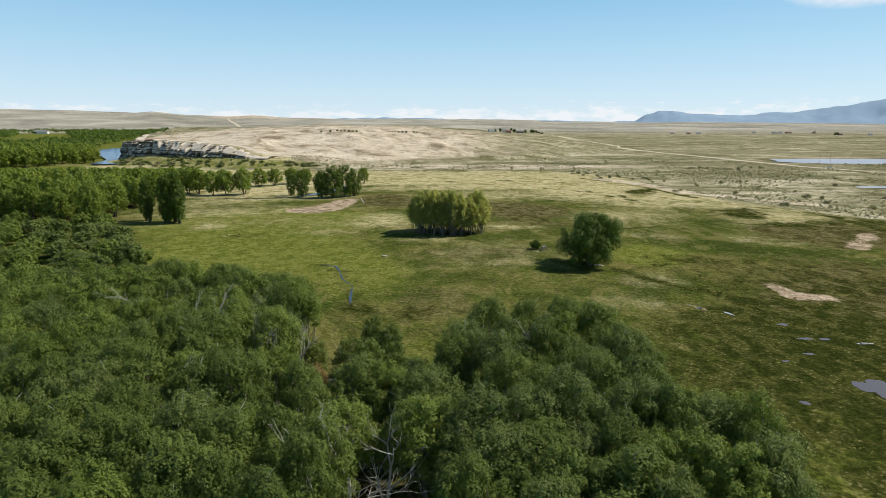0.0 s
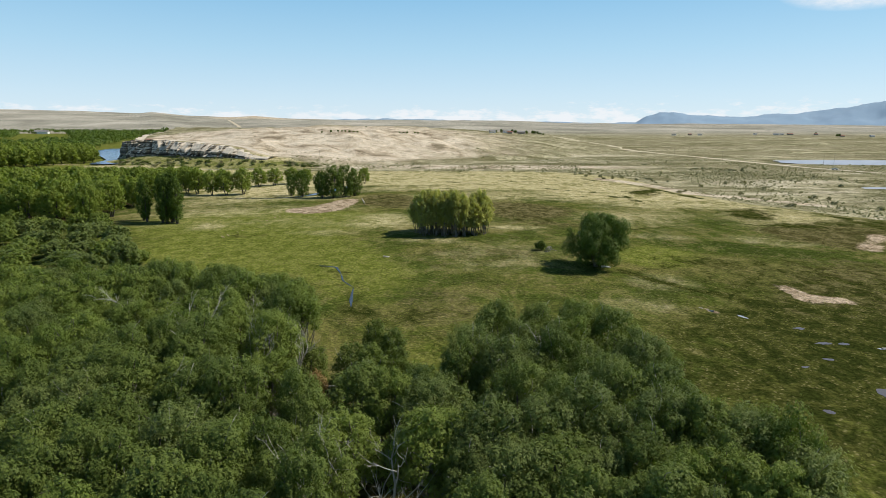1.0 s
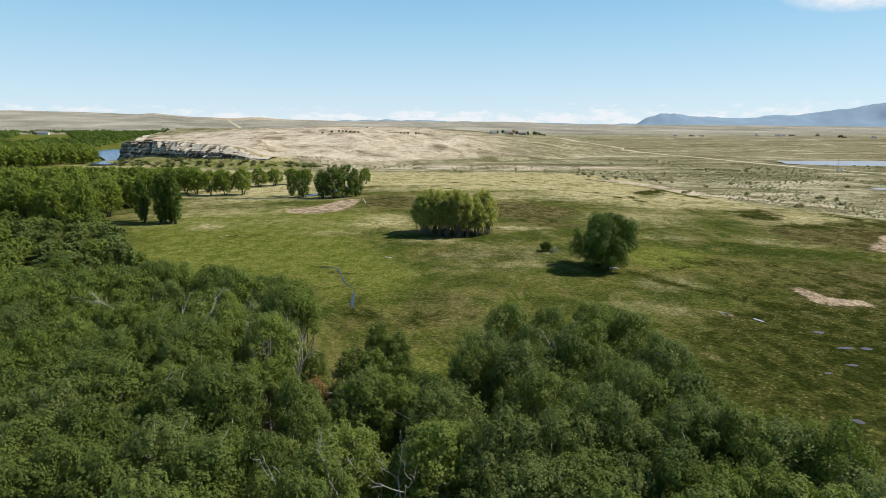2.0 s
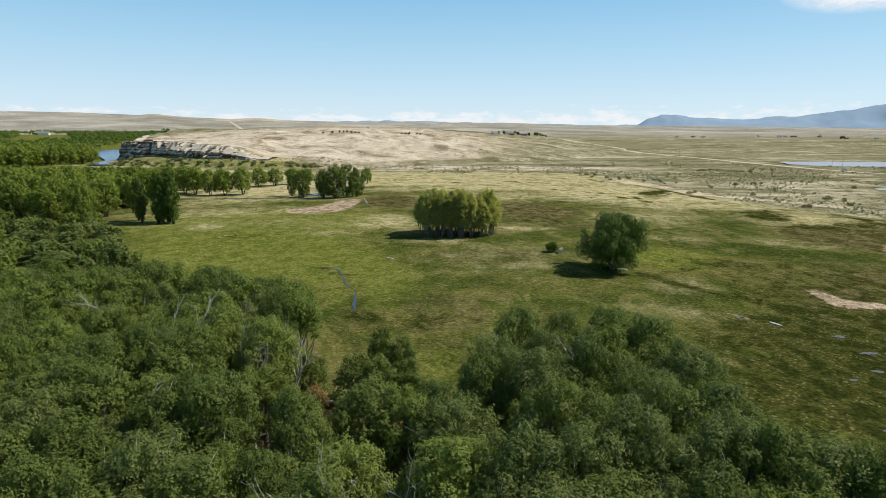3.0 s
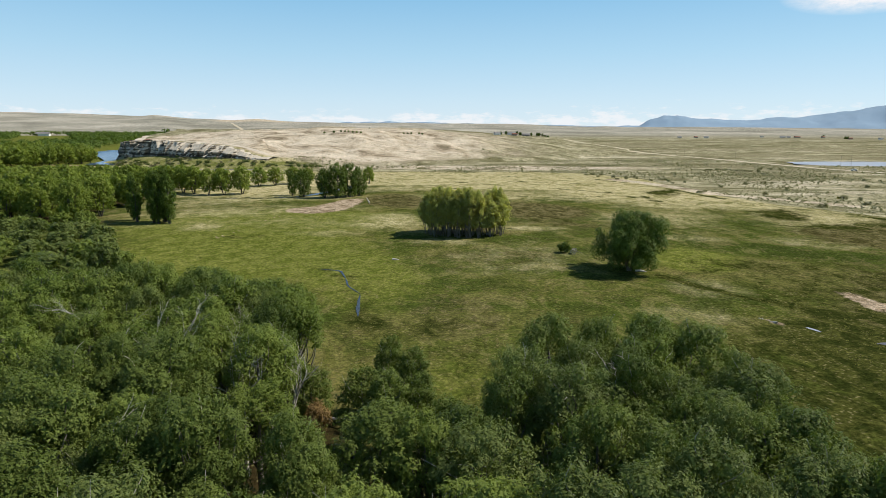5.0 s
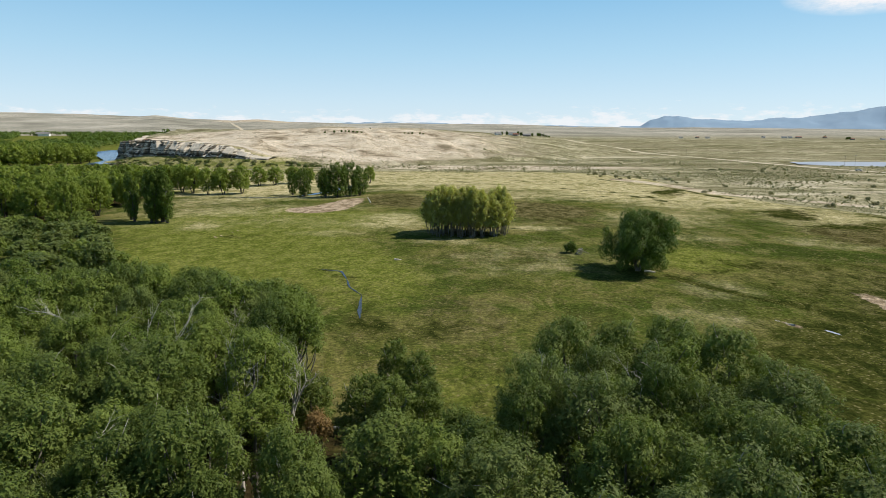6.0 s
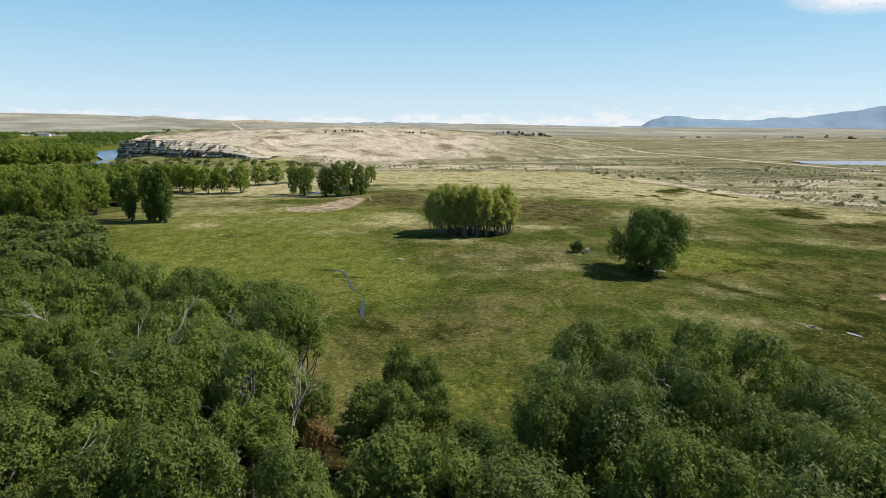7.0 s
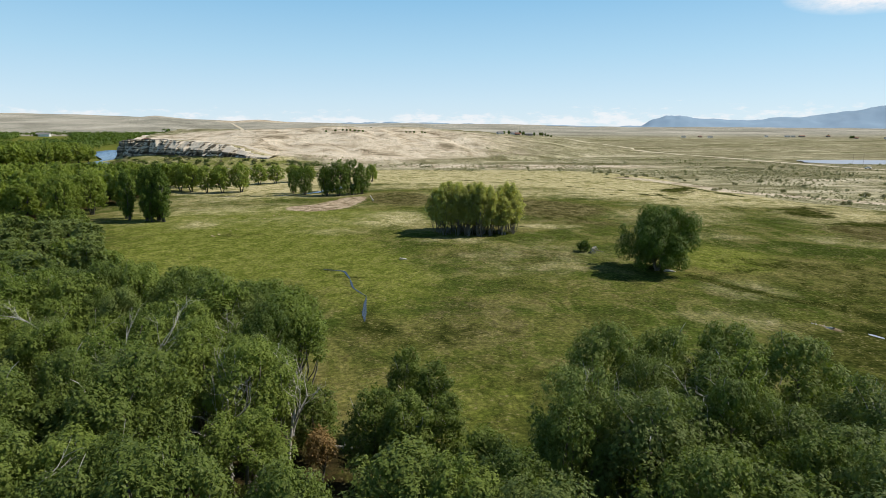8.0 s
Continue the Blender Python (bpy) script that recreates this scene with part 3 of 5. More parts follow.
def pool(name, cx, cy, rx, ry, turn, mat, label, seed, lift=0.05, flat=None, jag=1.8):
    n, rings = 64, 5
    a = np.linspace(0, 2 * math.pi, n, endpoint=False)
    rad = 0.4 + 1.2 * fbm(np.cos(a) * jag + seed * 3.1, np.sin(a) * jag, seed, 3)
    c, s = math.cos(radians(turn)), math.sin(radians(turn))
    V = [(cx, cy)]
    for k in range(1, rings + 1):
        u, v = np.cos(a) * rad * rx * k / rings, np.sin(a) * rad * ry * k / rings
        V += list(zip(cx + u * c - v * s, cy + u * s + v * c))
    V = np.array(V)
    z = height(V[:, 0], V[:, 1]) + lift if flat is None else np.full(len(V), flat)
    bm = bmesh.new()
    vs = [bm.verts.new((x, y, h)) for (x, y), h in zip(V, z)]
    for i in range(n):
        j = (i + 1) % n
        bm.faces.new((vs[0], vs[1 + i], vs[1 + j]))
        for k in range(rings - 1):
            b = 1 + k * n
            bm.faces.new((vs[b + i], vs[b + n + i], vs[b + n + j], vs[b + j]))
    me = bpy.data.meshes.new(name)
    bm.to_mesh(me)
    bm.free()
    me.materials.append(mat)
    return tagged(new(name, me), label, "water", kind="structure")


ribbon("water_river", RIVER[:6], [46, 46, 46, 44, 32, 22], 0, WATER_BLUE, "wide blue river curving below the pale cliff", 1, flat=-0.55)
ribbon("water_river", RIVER[7:], [5, 8, 8], 0, WATER_DARK, "narrow grey river reach below the bluff", 7, flat=-0.75)
ribbon("water_brook", BROOK, [0.5, 0.8, 1.2, 3.5, 6, 7, 6], 0.08, WATER_BLUE, "narrow blue brook between cottonwoods", 2)
for i, (a, b, widths) in enumerate(((0, 3, [0.2, 0.6, 0.7, 0.1]), (2, 5, [0.1, 0.6, 0.45, 0.1]), (4, 7, [0.05, 0.45, 0.7, 0.8, 0.3]))):
    ribbon("water_creek", CREEK[a:b], widths, 0.06, WATER_CREEK, "thin dark creek winding through wet meadow", 3 + 20 * i)
ribbon("road", ROAD, [15, 11, 10, 9], 0.25, DIRT, "pale graded dirt road across the plain", 4)
ribbon("road", [(-880, 2640), (-950, 2819), (-1100, 3180), (-1235, 3520)], [16, 14, 14], 1.2, DIRT, "pale dirt road climbing a distant hill", 8)
pool("water_pond", 520, 690, 165, 58, 0, WATER_PALE, "broad shallow pond mirroring pale sky", 5, flat=-0.35, jag=0.8)
pool("water_pond", 305, 392, 30, 9, 0, WATER_PALE, "small shallow pond in sagebrush flat", 6, flat=-0.3)
for i, (cx, cy, rx, ry, turn) in enumerate(((67.8, 113.8, 2, 1, 0), (67.5, 105.7, 2.6, 1, 0), (71, 105.5, 1.8, 0.8, 10), (63.5, 98.1, 1.6, 0.8, 0), (66, 84, 4.4, 3.6, -40), (51.7, 79.1, 1.3, 0.9, 0), (57.7, 94.8, 1.2, 0.5, 0), (60.5, 121.0, 0.8, 2.0, 25), (76.2, 103.1, 1.4, 0.5, 0))):
    pool("water_puddle", cx, cy, rx * (0.75 if i == 4 else 0.5), ry * (0.8 if i == 4 else 0.7), turn, WATER_DARK if i not in (7, 8) else WATER_PALE, "shallow puddle standing in the marshy meadow", 20 + i)


# ---- mountains ----
def mountain_range():
    bear = np.radians(np.linspace(-16, 60, 340))
    deep = np.linspace(4100, 4850, 26)
    B, D = np.meshgrid(np.tan(bear), deep)
    px = np.interp(B, [-0.29, -0.2, -0.1, 0.0, 0.06, 0.141, 0.183, 0.216, 0.263, 0.275, 0.314, 0.329, 0.353, 0.376, 0.404, 0.442, 0.485, 0.532, 0.588, 0.63, 0.673, 0.728, 0.95, 1.7], [3, 12, 15, 14, 11, 9, 11, 9, 7, 8, 10, 20, 26, 26, 21, 19.5, 18.5, 22.5, 26, 31, 39, 48, 70, 60])
    px = px + np.clip(px / 12, 0, 1) * 5.0 * (fbm(B * 55, B * 0 + 3.3, 33, 4) - 0.5)
    crest = 38.8 + px / 1059 * 4600
    rise = step(D, 4100, 4600) * (1 - 0.35 * step(D, 4620, 4850))
    rough = 60 * (fbm(B * 30, D / 160, 31) - 0.5) * np.clip(px / 30, 0, 1) * step(D, 4120, 4300) * (1 - 0.75 * step(D, 4380, 4560))
    Z = (crest - 40) * rise + 40 * step(D, 4100, 4200) + rough
    V = np.stack([B * D, D, Z], -1).reshape(-1, 3)
    n = 340
    i = np.arange(25)[:, None] * n + np.arange(n - 1)[None, :]
    faces = np.stack([i, i + 1, i + n + 1, i + n], -1).reshape(-1, 4)
    tagged(new("mountain_backdrop", mesh_from("mountain", V, faces, MOUNTAIN, True)), "long mountain range on the horizon, coloured haze blue", "mountains", kind="structure")


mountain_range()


# ---- cliff ----
def cliff():
    cols, rows = 420, 34
    line = np.array([(-560, 1200), (-375, 700), (-300, 664), (-195, 612), (-176, 612.5)], dtype=float)
    seg = np.concatenate([[0], np.cumsum(np.hypot(*np.diff(line, axis=0).T))])
    s = np.concatenate([np.linspace(0, seg[1], 80, endpoint=False), np.linspace(seg[1], seg[-1], cols - 80)])
    px, py = np.interp(s, seg, line[:, 0]), np.interp(s, seg, line[:, 1])
    corner = np.exp(-((s - seg[1]) / 14) ** 2)
    px, py = px + corner * 4, py + corner * 5
    top = height(px + 8, py + 10)
    foot_z = np.minimum(height(px - 4, py - 8), top - 0.5)
    out_x, out_y = np.where(s < seg[1], -0.93, -0.42), np.where(s < seg[1], -0.34, -0.9)
    v = np.linspace(0, 1, rows)
    S, Vv = np.meshgrid(s, v)
    H = np.maximum(top - foot_z, 0.5)
    zz = foot_z + H * Vv + 0.5
    ledge = fbm(S / 55 + 3.3, zz / 2.0 + 2.2 * fbm(S / 30, zz / 20, 5), 41, 3)
    cut = np.abs(fbm(S / 9, zz / 30, 42, 4) - 0.5) * 2
    slope = step(S, seg[1] + 40, seg[1] + 120)
    push = slope * (np.clip((1 - Vv) / 0.55, 0, 1) * 9.0 + 1.5 * (1 - Vv)) + (1 - slope) * 5.0 * (1 - Vv) ** 1.3 + 1.5 * (ledge - 0.5) - 7.5 * (1 - step(cut, 0.0, 0.2)) * (0.5 + 0.5 * Vv) + 4.0 * (fbm(S / 4, zz / 6, 43, 4) - 0.5)
    push = push * np.clip(H / 12, 0.5, 1)
    X, Y = px + out_x * push, py + out_y * push
    zz = np.where(Vv > 0.97, zz + 3.0 * (grain(S / 5, S * 0, 44) - 0.7), zz)
    V3 = np.stack([X, Y, zz], -1)
    back = np.stack([px + 14, py + 20, top - 0.4], -1)[None]
    V3 = np.concatenate([V3, back], 0).reshape(-1, 3)
    n = len(s)
    i = np.arange(rows)[:, None] * n + np.arange(n - 1)[None, :]
    faces = np.stack([i, i + 1, i + n + 1, i + n], -1).reshape(-1, 4)
    me = mesh_from("cliff", V3, faces, ROCK)
    me.materials.append(LIT_CAPROCK)
    # facets that face up get the pale rock: sunlight put into colour
    for q in me.polygons:
        q.material_index = int(q.normal.z > 0.42)
    tagged(new("cliff", me), "layered grey and cream rock cliff above the river", "cliff", kind="structure")


cliff()


# ---- trees ----
def tube(path, radii, sides=6):
    """A tapered round limb as vertex and face arrays."""
    path = np.asarray(path, dtype=float)
    tang = np.gradient(path, axis=0)
    tang /= np.linalg.norm(tang, axis=1)[:, None] + 1e-9
    ref = np.where(np.abs(tang[:, 2:3]) > 0.9, [[1.0, 0, 0]], [[0, 0, 1.0]])
    u = np.cross(tang, ref)
    u /= np.linalg.norm(u, axis=1)[:, None] + 1e-9
    w = np.cross(tang, u)
    a = np.linspace(0, 2 * math.pi, sides, endpoint=False)
    V = path[:, None] + (u[:, None] * np.cos(a)[None, :, None] + w[:, None] * np.sin(a)[None, :, None]) * np.asarray(radii)[:, None, None]
    n = len(path)
    i = np.arange(n - 1)[:, None] * sides
    j = np.arange(sides)[None, :]
    k = (j + 1) % sides
    return V.reshape(-1, 3), np.stack([i + j, i + k, i + sides + k, i + sides + j], -1).reshape(-1, 4)


def join(pieces):
    V, F, base = [], [], 0
    for v, f in pieces:
        V.append(v)
        F.append(f + base)
        base += len(v)
    return np.concatenate(V), np.concatenate(F)


def bent(rng, a, b, n=5, sway=0.12):
    a, b = np.asarray(a, float), np.asarray(b, float)
    k = np.linspace(0, 1, n)[:, None]
    length = np.linalg.norm(b - a)
    off = rng.normal(0, sway * length, (1, 3)) * np.sin(k * math.pi)
    return a + (b - a) * k + off


def leaves(rng, centres, outward, size, long=1.5, up=0.35):
    """One flat blade per leaf cluster, facing mostly outward."""
    n = len(centres)
    nrm = outward + rng.normal(0, 0.24, (n, 3)) + np.array([0, 0, up])
    nrm /= np.linalg.norm(nrm, axis=1)[:, None] + 1e-9
    ref = rng.normal(0, 0.5, (n, 3)) + np.array([0, 0, 1.0])
    u = np.cross(nrm, ref)
    u /= np.linalg.norm(u, axis=1)[:, None] + 1e-9
    v = np.cross(u, nrm)
    s = size * rng.uniform(0.6, 1.35, (n, 1))
    P = np.stack([centres + v * s * long * 0.9, centres - u * s * 0.52 - v * s * 0.4, centres + u * s * 0.52 - v * s * 0.55], 1)
    return P.reshape(-1, 3), np.arange(n * 3).reshape(n, 3)


def crown_points(rng, lobes, count, rel=(0.72, 1.05), clear=0.66):
    """Places on the outer skin of a heap of lobes (x, y, z, radius), and the way out from each."""
    lobes = np.asarray(lobes)
    w = lobes[:, 3] ** 2
    pick = rng.choice(len(lobes), count * 3, p=w / w.sum())
    d = rng.normal(0, 1, (count * 3, 3))
    d[:, 2] = d[:, 2] + 0.45
    d /= np.linalg.norm(d, axis=1)[:, None]
    r = lobes[pick, 3] * rng.uniform(rel[0], rel[1], count * 3)
    P = lobes[pick, :3] + d * r[:, None] * np.array([1, 1, 1.15])
    keep = np.ones(len(P), bool)
    for x, y, z, rad in lobes:
        keep &= (P[:, 0] - x) ** 2 + (P[:, 1] - y) ** 2 + (P[:, 2] - z) ** 2 > (clear * rad) ** 2
    P, d = P[keep][:count], d[keep][:count]
    return P, d


def tree_meshes(seed, tall, wide, low, count, size, lobe_count=15, stems=1, lean=0.0, lobe=0.36, shoot=1.0, bark=None, leaf=None, twigs=10, limbs=9, girth=1.0, ragged=1.0, span=1.62, dome=2.4, taper=0.25, under=None):
    """Trunk, limbs and crown of one broadleaf tree. low: height of the crown's underside."""
    rng = np.random.default_rng(seed)
    mid, half = (tall + low) / 2, (tall - low) / 2
    phase = rng.uniform(0, 6.28, 4)
    lobes = []
    for i in range(lobe_count):
        z = 1 - span * (i + 0.5) / lobe_count
        ring = math.sqrt(max(0.0, 1 - abs(z) ** (under if under and z < 0 else dome))) * (1 + taper * min(z, 0))
        a = i * 2.39996 + rng.uniform(-0.35, 0.35)
        swell = 0.86 + 0.13 * math.sin(2 * a + phase[0]) + 0.10 * math.sin(3 * a + phase[1] + 2 * z) + rng.uniform(-0.26, 0.2) * ragged
        r = lobe * wide * rng.uniform(0.65, 1.45)
        k = swell * (wide - 0.6 * r)
        lobes.append((math.cos(a) * ring * k, math.sin(a) * ring * k, mid + z * (half - 0.6 * r) * (0.82 + 0.26 * rng.random()), r))
    per = 5
    P, d = crown_points(rng, lobes, count // per, (0.72, 1.0))
    n = len(P)
    way = d * 0.6 + np.array([0, 0, 1.0]) + rng.normal(0, 0.2, (n, 3))
    way /= np.linalg.norm(way, axis=1)[:, None]
    run = rng.uniform(0.25, 0.95, n) * shoot
    run[rng.random(n) < 0.05] *= 2.2
    k = np.linspace(0.0, 1, per)[None, :, None]
    thin = (1.05 - 0.75 * k) * shoot * 0.24
    Q = P[:, None] + way[:, None] * k * run[:, None, None] + rng.normal(0, 1, (n, per, 3)) * thin
    out = d[:, None] + rng.normal(0, 0.22, (n, per, 3))
    P, d = Q.reshape(-1, 3), out.reshape(-1, 3)
    C, e = crown_points(rng, lobes, count // 6, (0.45, 0.66), 0.3)
    sizes = np.concatenate([np.full(len(P), size), np.full(len(C), size * 1.45)])[:, None]
    crown = mesh_from("crown", *leaves(rng, np.concatenate([P, C]), np.concatenate([d, e]), sizes), leaf)
    pieces, limb_pieces = [], []
    thick = (tall * 0.018 + 0.05) * girth
    for s in range(stems):
        a = 2 * math.pi * s / max(stems, 1) + rng.uniform(-0.4, 0.4)
        base = np.array([math.cos(a), math.sin(a), 0]) * (0.35 * (stems > 1)) * rng.uniform(0.6, 1.6)
        reach = wide * (0.35 if stems > 1 else 0.08)
        head = np.array([math.cos(a) * reach + lean, math.sin(a) * reach, low + (tall - low) * 0.72])
        trunk = bent(rng, base - np.array([0, 0, 0.3]), head, 9, 0.035)
        r = np.linspace(thick / (1 + 0.3 * (stems > 1)), thick * 0.22, 9)
        r[0] *= 1.35
        pieces.append(tube(trunk, r, 7))
        for li in range(max(2, limbs // stems)):
            x, y, z, rad = lobes[rng.integers(len(lobes))]
            k = rng.uniform(0.25, 0.75)
            at = trunk[int(k * 8)]
            end = np.array([x, y, z + rad * 0.5])
            if end[2] > at[2] + 0.4:
                limb_pieces.append(tube(bent(rng, at, end, 5, 0.1), np.linspace(thick * 0.4, thick * 0.09, 5), 5))
    trunk_me = mesh_from("trunk", *join(pieces), bark, True)
    limb_me = mesh_from("limb", *join(limb_pieces), bark, True) if limb_pieces else None
    twig_me = None
    if twigs:
        tp = []
        pick = rng.choice(len(P), twigs)
        for i in pick:
            end = P[i] + d[i] * rng.uniform(0.1, 0.5) + np.array([0, 0, rng.uniform(-0.2, 0.25)])
            tp.append(tube(bent(rng, P[i] * np.array([0.5, 0.5, 0.88]), end, 5, 0.12), np.linspace(0.045, 0.010, 5), 4))
        twig_me = mesh_from("bare_twig", *join(tp), PALE_BARK)
    return trunk_me, limb_me, crown, twig_me


def tree(name, meshes, label, category="tree", group="", twig_label="bleached bare twigs"):
    root = new(name)
    trunk, limb, crown, twig = meshes
    part_of("trunk", trunk, None, root)
    if limb:
        tagged(part_of("limb", limb, None, root), kind="stuff")
    part_of("crown", crown, None, root)
    if twig:
        tagged(part_of("bare_twig", twig, None, root, twig_label), kind="stuff")
    root.empty_display_size = 0.5
    return tagged(root, label, category, group)


class Grove:
    """Sets copies of a few built trees; the first one set of each kind is the built tree itself."""

    def __init__(self, name, kinds, label, group, category="tree"):
        self.name, self.kinds, self.label, self.group, self.category = name, kinds, label, group, category
        self.made = {}

    def put(self, i, x, y, tall, wide, turn, dz=0.0):
        meshes, own_tall, own_wide = self.kinds[i % len(self.kinds)]
        m = pose(x, y, z_at(x, y) - 0.05 + dz, 0, 0, turn) @ Matrix.Diagonal((wide / own_wide, wide / own_wide, tall / own_tall, 1))
        if i % len(self.kinds) not in self.made:
            t = tree(self.name, meshes, self.label, self.category, self.group)
            self.made[i % len(self.kinds)] = t
            t.matrix_basis = m
            return t
        src = self.made[i % len(self.kinds)]
        keep = src.matrix_basis.copy()
        src.matrix_basis = Matrix.Identity(4)
        c = copy_thing(src, m)
        src.matrix_basis = keep
        return c


def kinds_of(count, seed, tall, wide, low, leaf, n, size, bark=None, **more):
    return [(tree_meshes(seed + k, tall, wide, low, n, size, leaf=leaf, bark=bark or BARK, **more), tall, wide) for k in range(count)]


near = Grove("cottonwood_tree", kinds_of(5, 100, 15.0, 3.3, 4.0, LEAF, 14000, 0.112, span=1.44, lobe_count=44, lobe=0.25, shoot=0.45, dome=2.8, twigs=6), "tall green cottonwood in dense riverside grove", "grove cottonwoods")
grey = Grove("willow_tree", kinds_of(3, 140, 14.5, 3.3, 4.0, LEAF_GREY, 14000, 0.106, span=1.44, lobe_count=48, lobe=0.25, shoot=0.62, dome=2.6, twigs=12), "grey-green willow crowded into the riverside grove", "grove willows")
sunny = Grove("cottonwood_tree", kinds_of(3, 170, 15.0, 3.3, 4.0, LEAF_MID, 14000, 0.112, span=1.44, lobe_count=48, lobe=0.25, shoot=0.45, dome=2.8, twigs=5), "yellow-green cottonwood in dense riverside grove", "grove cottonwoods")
rear = Grove("cottonwood_tree", kinds_of(4, 180, 15.0, 3.3, 5.0, LEAF_MID, 8000, 0.142, span=1.3, lobe_count=40, lobe=0.27, shoot=0.5, dome=2.8, twigs=4), "yellow-green cottonwood in dense riverside grove", "grove cottonwoods")
small = Grove("young_tree", kinds_of(2, 150, 10.0, 2.4, 0.5, LEAF, 7000, 0.135, lobe_count=50, lobe=0.24, shoot=0.7, twigs=5), "slender young cottonwood at the grove's edge", "young trees")

GROVE_A = [(-56.4, 74.7), (-54.8, 78.4), (-58.8, 92), (-56.3, 95.7), (-53.7, 99.6), (-48.8, 101.7), (-43.9, 101.7), (-38.2, 99.6), (-32.1, 95.7), (-20.4, 87), (-47.8, 66.2), (-46.3, 69.2), (-45.3, 74.7), (-42.8, 78.4), (-40, 82.5), (-30.5, 85.5), (-23, 77.5), (-19.5, 74.7), (-17.3, 78.4)]
GROVE_B = [(-45, 59.4), (-41.1, 59.4), (-40.7, 64.4), (-35.6, 62.6), (-36.9, 68.2), (-28.4, 62.6), (-34.2, 71.3), (-29.3, 71.3), (-22.2, 62.6), (-19.4, 66.2), (-37.2, 49), (-35.1, 51.3), (-35.7, 57.9), (-30.9, 53.7), (-26.4, 57.9), (-21.7, 59.4), (-25.3, 66.2), (-15.1, 59.4), (-31.1, 44.1), (-32, 41.5), (-29, 46.9), (-25.2, 45), (-22.7, 49), (-20.4, 41.5), (-18.6, 45.9), (-15.2, 49), (-29.5, 37.8), (-24.7, 37.8), (-19.2, 40.7), (-16.5, 39.2), (-12.8, 36.5), (-10.7, 42.3), (-10.8, 46.9)]
GROVE_C = [(-9.1, 63), (-5.8, 61.4), (-2.8, 63), (-1.4, 58.4), (-4.3, 49.8), (-1.8, 52), (-7.1, 52), (-9.8, 52)]
GROVE_D = [(3.4, 75.9), (6.6, 78.4), (11.5, 79.7), (16.7, 78.4), (20.7, 75.9), (22.1, 68.2), (2.5, 70.2), (6.3, 66.2), (11.9, 68.2), (14.2, 62.6), (15.9, 59.4), (6.9, 59.4), (10, 56.4), (17.8, 57.9), (3.4, 51.3), (7.6, 51.3), (11.7, 53.7), (14.4, 51.3), (18.4, 52.5), (20.6, 51.3), (22.7, 51.3), (24.8, 50.1), (26.8, 47.9), (27.1, 45)]
GROVE_E = [(15.2, 46.8), (17.5, 44.9), (20.3, 44.9), (23.2, 43.2), (26.3, 44.1), (2, 40.9), (9.5, 42.4), (12.2, 42.4), (15.3, 42.4), (17.8, 40.9), (8.1, 39.4)]

rng = random.Random(4)
OPENINGS = ((-14.0, 77.0, 2.0), (-13.5, 81.5, 2.0), (-44, 76.5, 1.3), (-47.5, 79.5, 1.3), (-36, 60, 0.9), (-42, 66, 0.9), (-31, 66, 0.9), (-27, 50, 0.7), (-52, 92, 0.9), (-14.2, 73.5, 1.6), (-15.2, 79.5, 1.4), (-13.8, 68.5, 0.8), (-40, 83, 1.3), (-37, 78.5, 1.3), (-34.5, 74, 1.3), (-49.5, 85.5, 1.0), (-31.5, 91, 0.8), (-26.3, 77.5, 2.3), (-17.5, 85, 3.0), (-18, 79.5, 2.2), (3.3, 56.5, 3.2), (-5.5, 56, 2.6), (2.2, 77, 2.0), (6.5, 71.5, 2.2), (-39, 84, 2.0), (-5.5, 46.5, 2.8), (-16.3, 71, 2.9), (-17, 75.5, 2.8), (-25, 73, 2.5), (-24, 69, 2.3), (3.5, 61, 2.6), (-5.7, 51.5, 2.4), (-20.6, 63, 2.5), (-22.3, 66.5, 2.3), (-35.5, 80.5, 1.8), (-45.5, 80.0, 2.4), (-41.5, 76.5, 2.2), (5.6, 73, 1.2), (4.0, 66.5, 1.2), (-33.5, 44.0, 1.4), (-36.5, 49.5, 1.4), (-29.0, 41.0, 1.0))


WEST_REAR = [(-62, 72), (-79, 98), (-72, 111), (-58, 110), (-42, 109), (-32, 106), (-25.5, 101), (-20, 93), (-16, 84), (-14.5, 77), (-16, 70)]
WEST_FRONT = [(-60, 72), (-16, 70), (-13, 60), (-9, 47), (-11, 35), (-31, 36), (-46, 56)]
EAST = [(1, 76), (10, 80.5), (21, 77), (24, 68), (21, 58), (28, 50), (28, 44), (18, 39), (2, 39), (1, 52)]
EVERY = GROVE_A + GROVE_B + GROVE_C + GROVE_D + GROVE_E


def within(x, y, outline):
    inside = False
    for (ax, ay), (bx, by) in zip(outline, outline[1:] + outline[:1]):
        if (ay > y) != (by > y) and x < ax + (y - ay) / (by - ay) * (bx - ax):
            inside = not inside
    return inside


def is_open(x, y):
    return any((x - a) ** 2 + (y - b) ** 2 < (r + 0.8) ** 2 for a, b, r in OPENINGS)


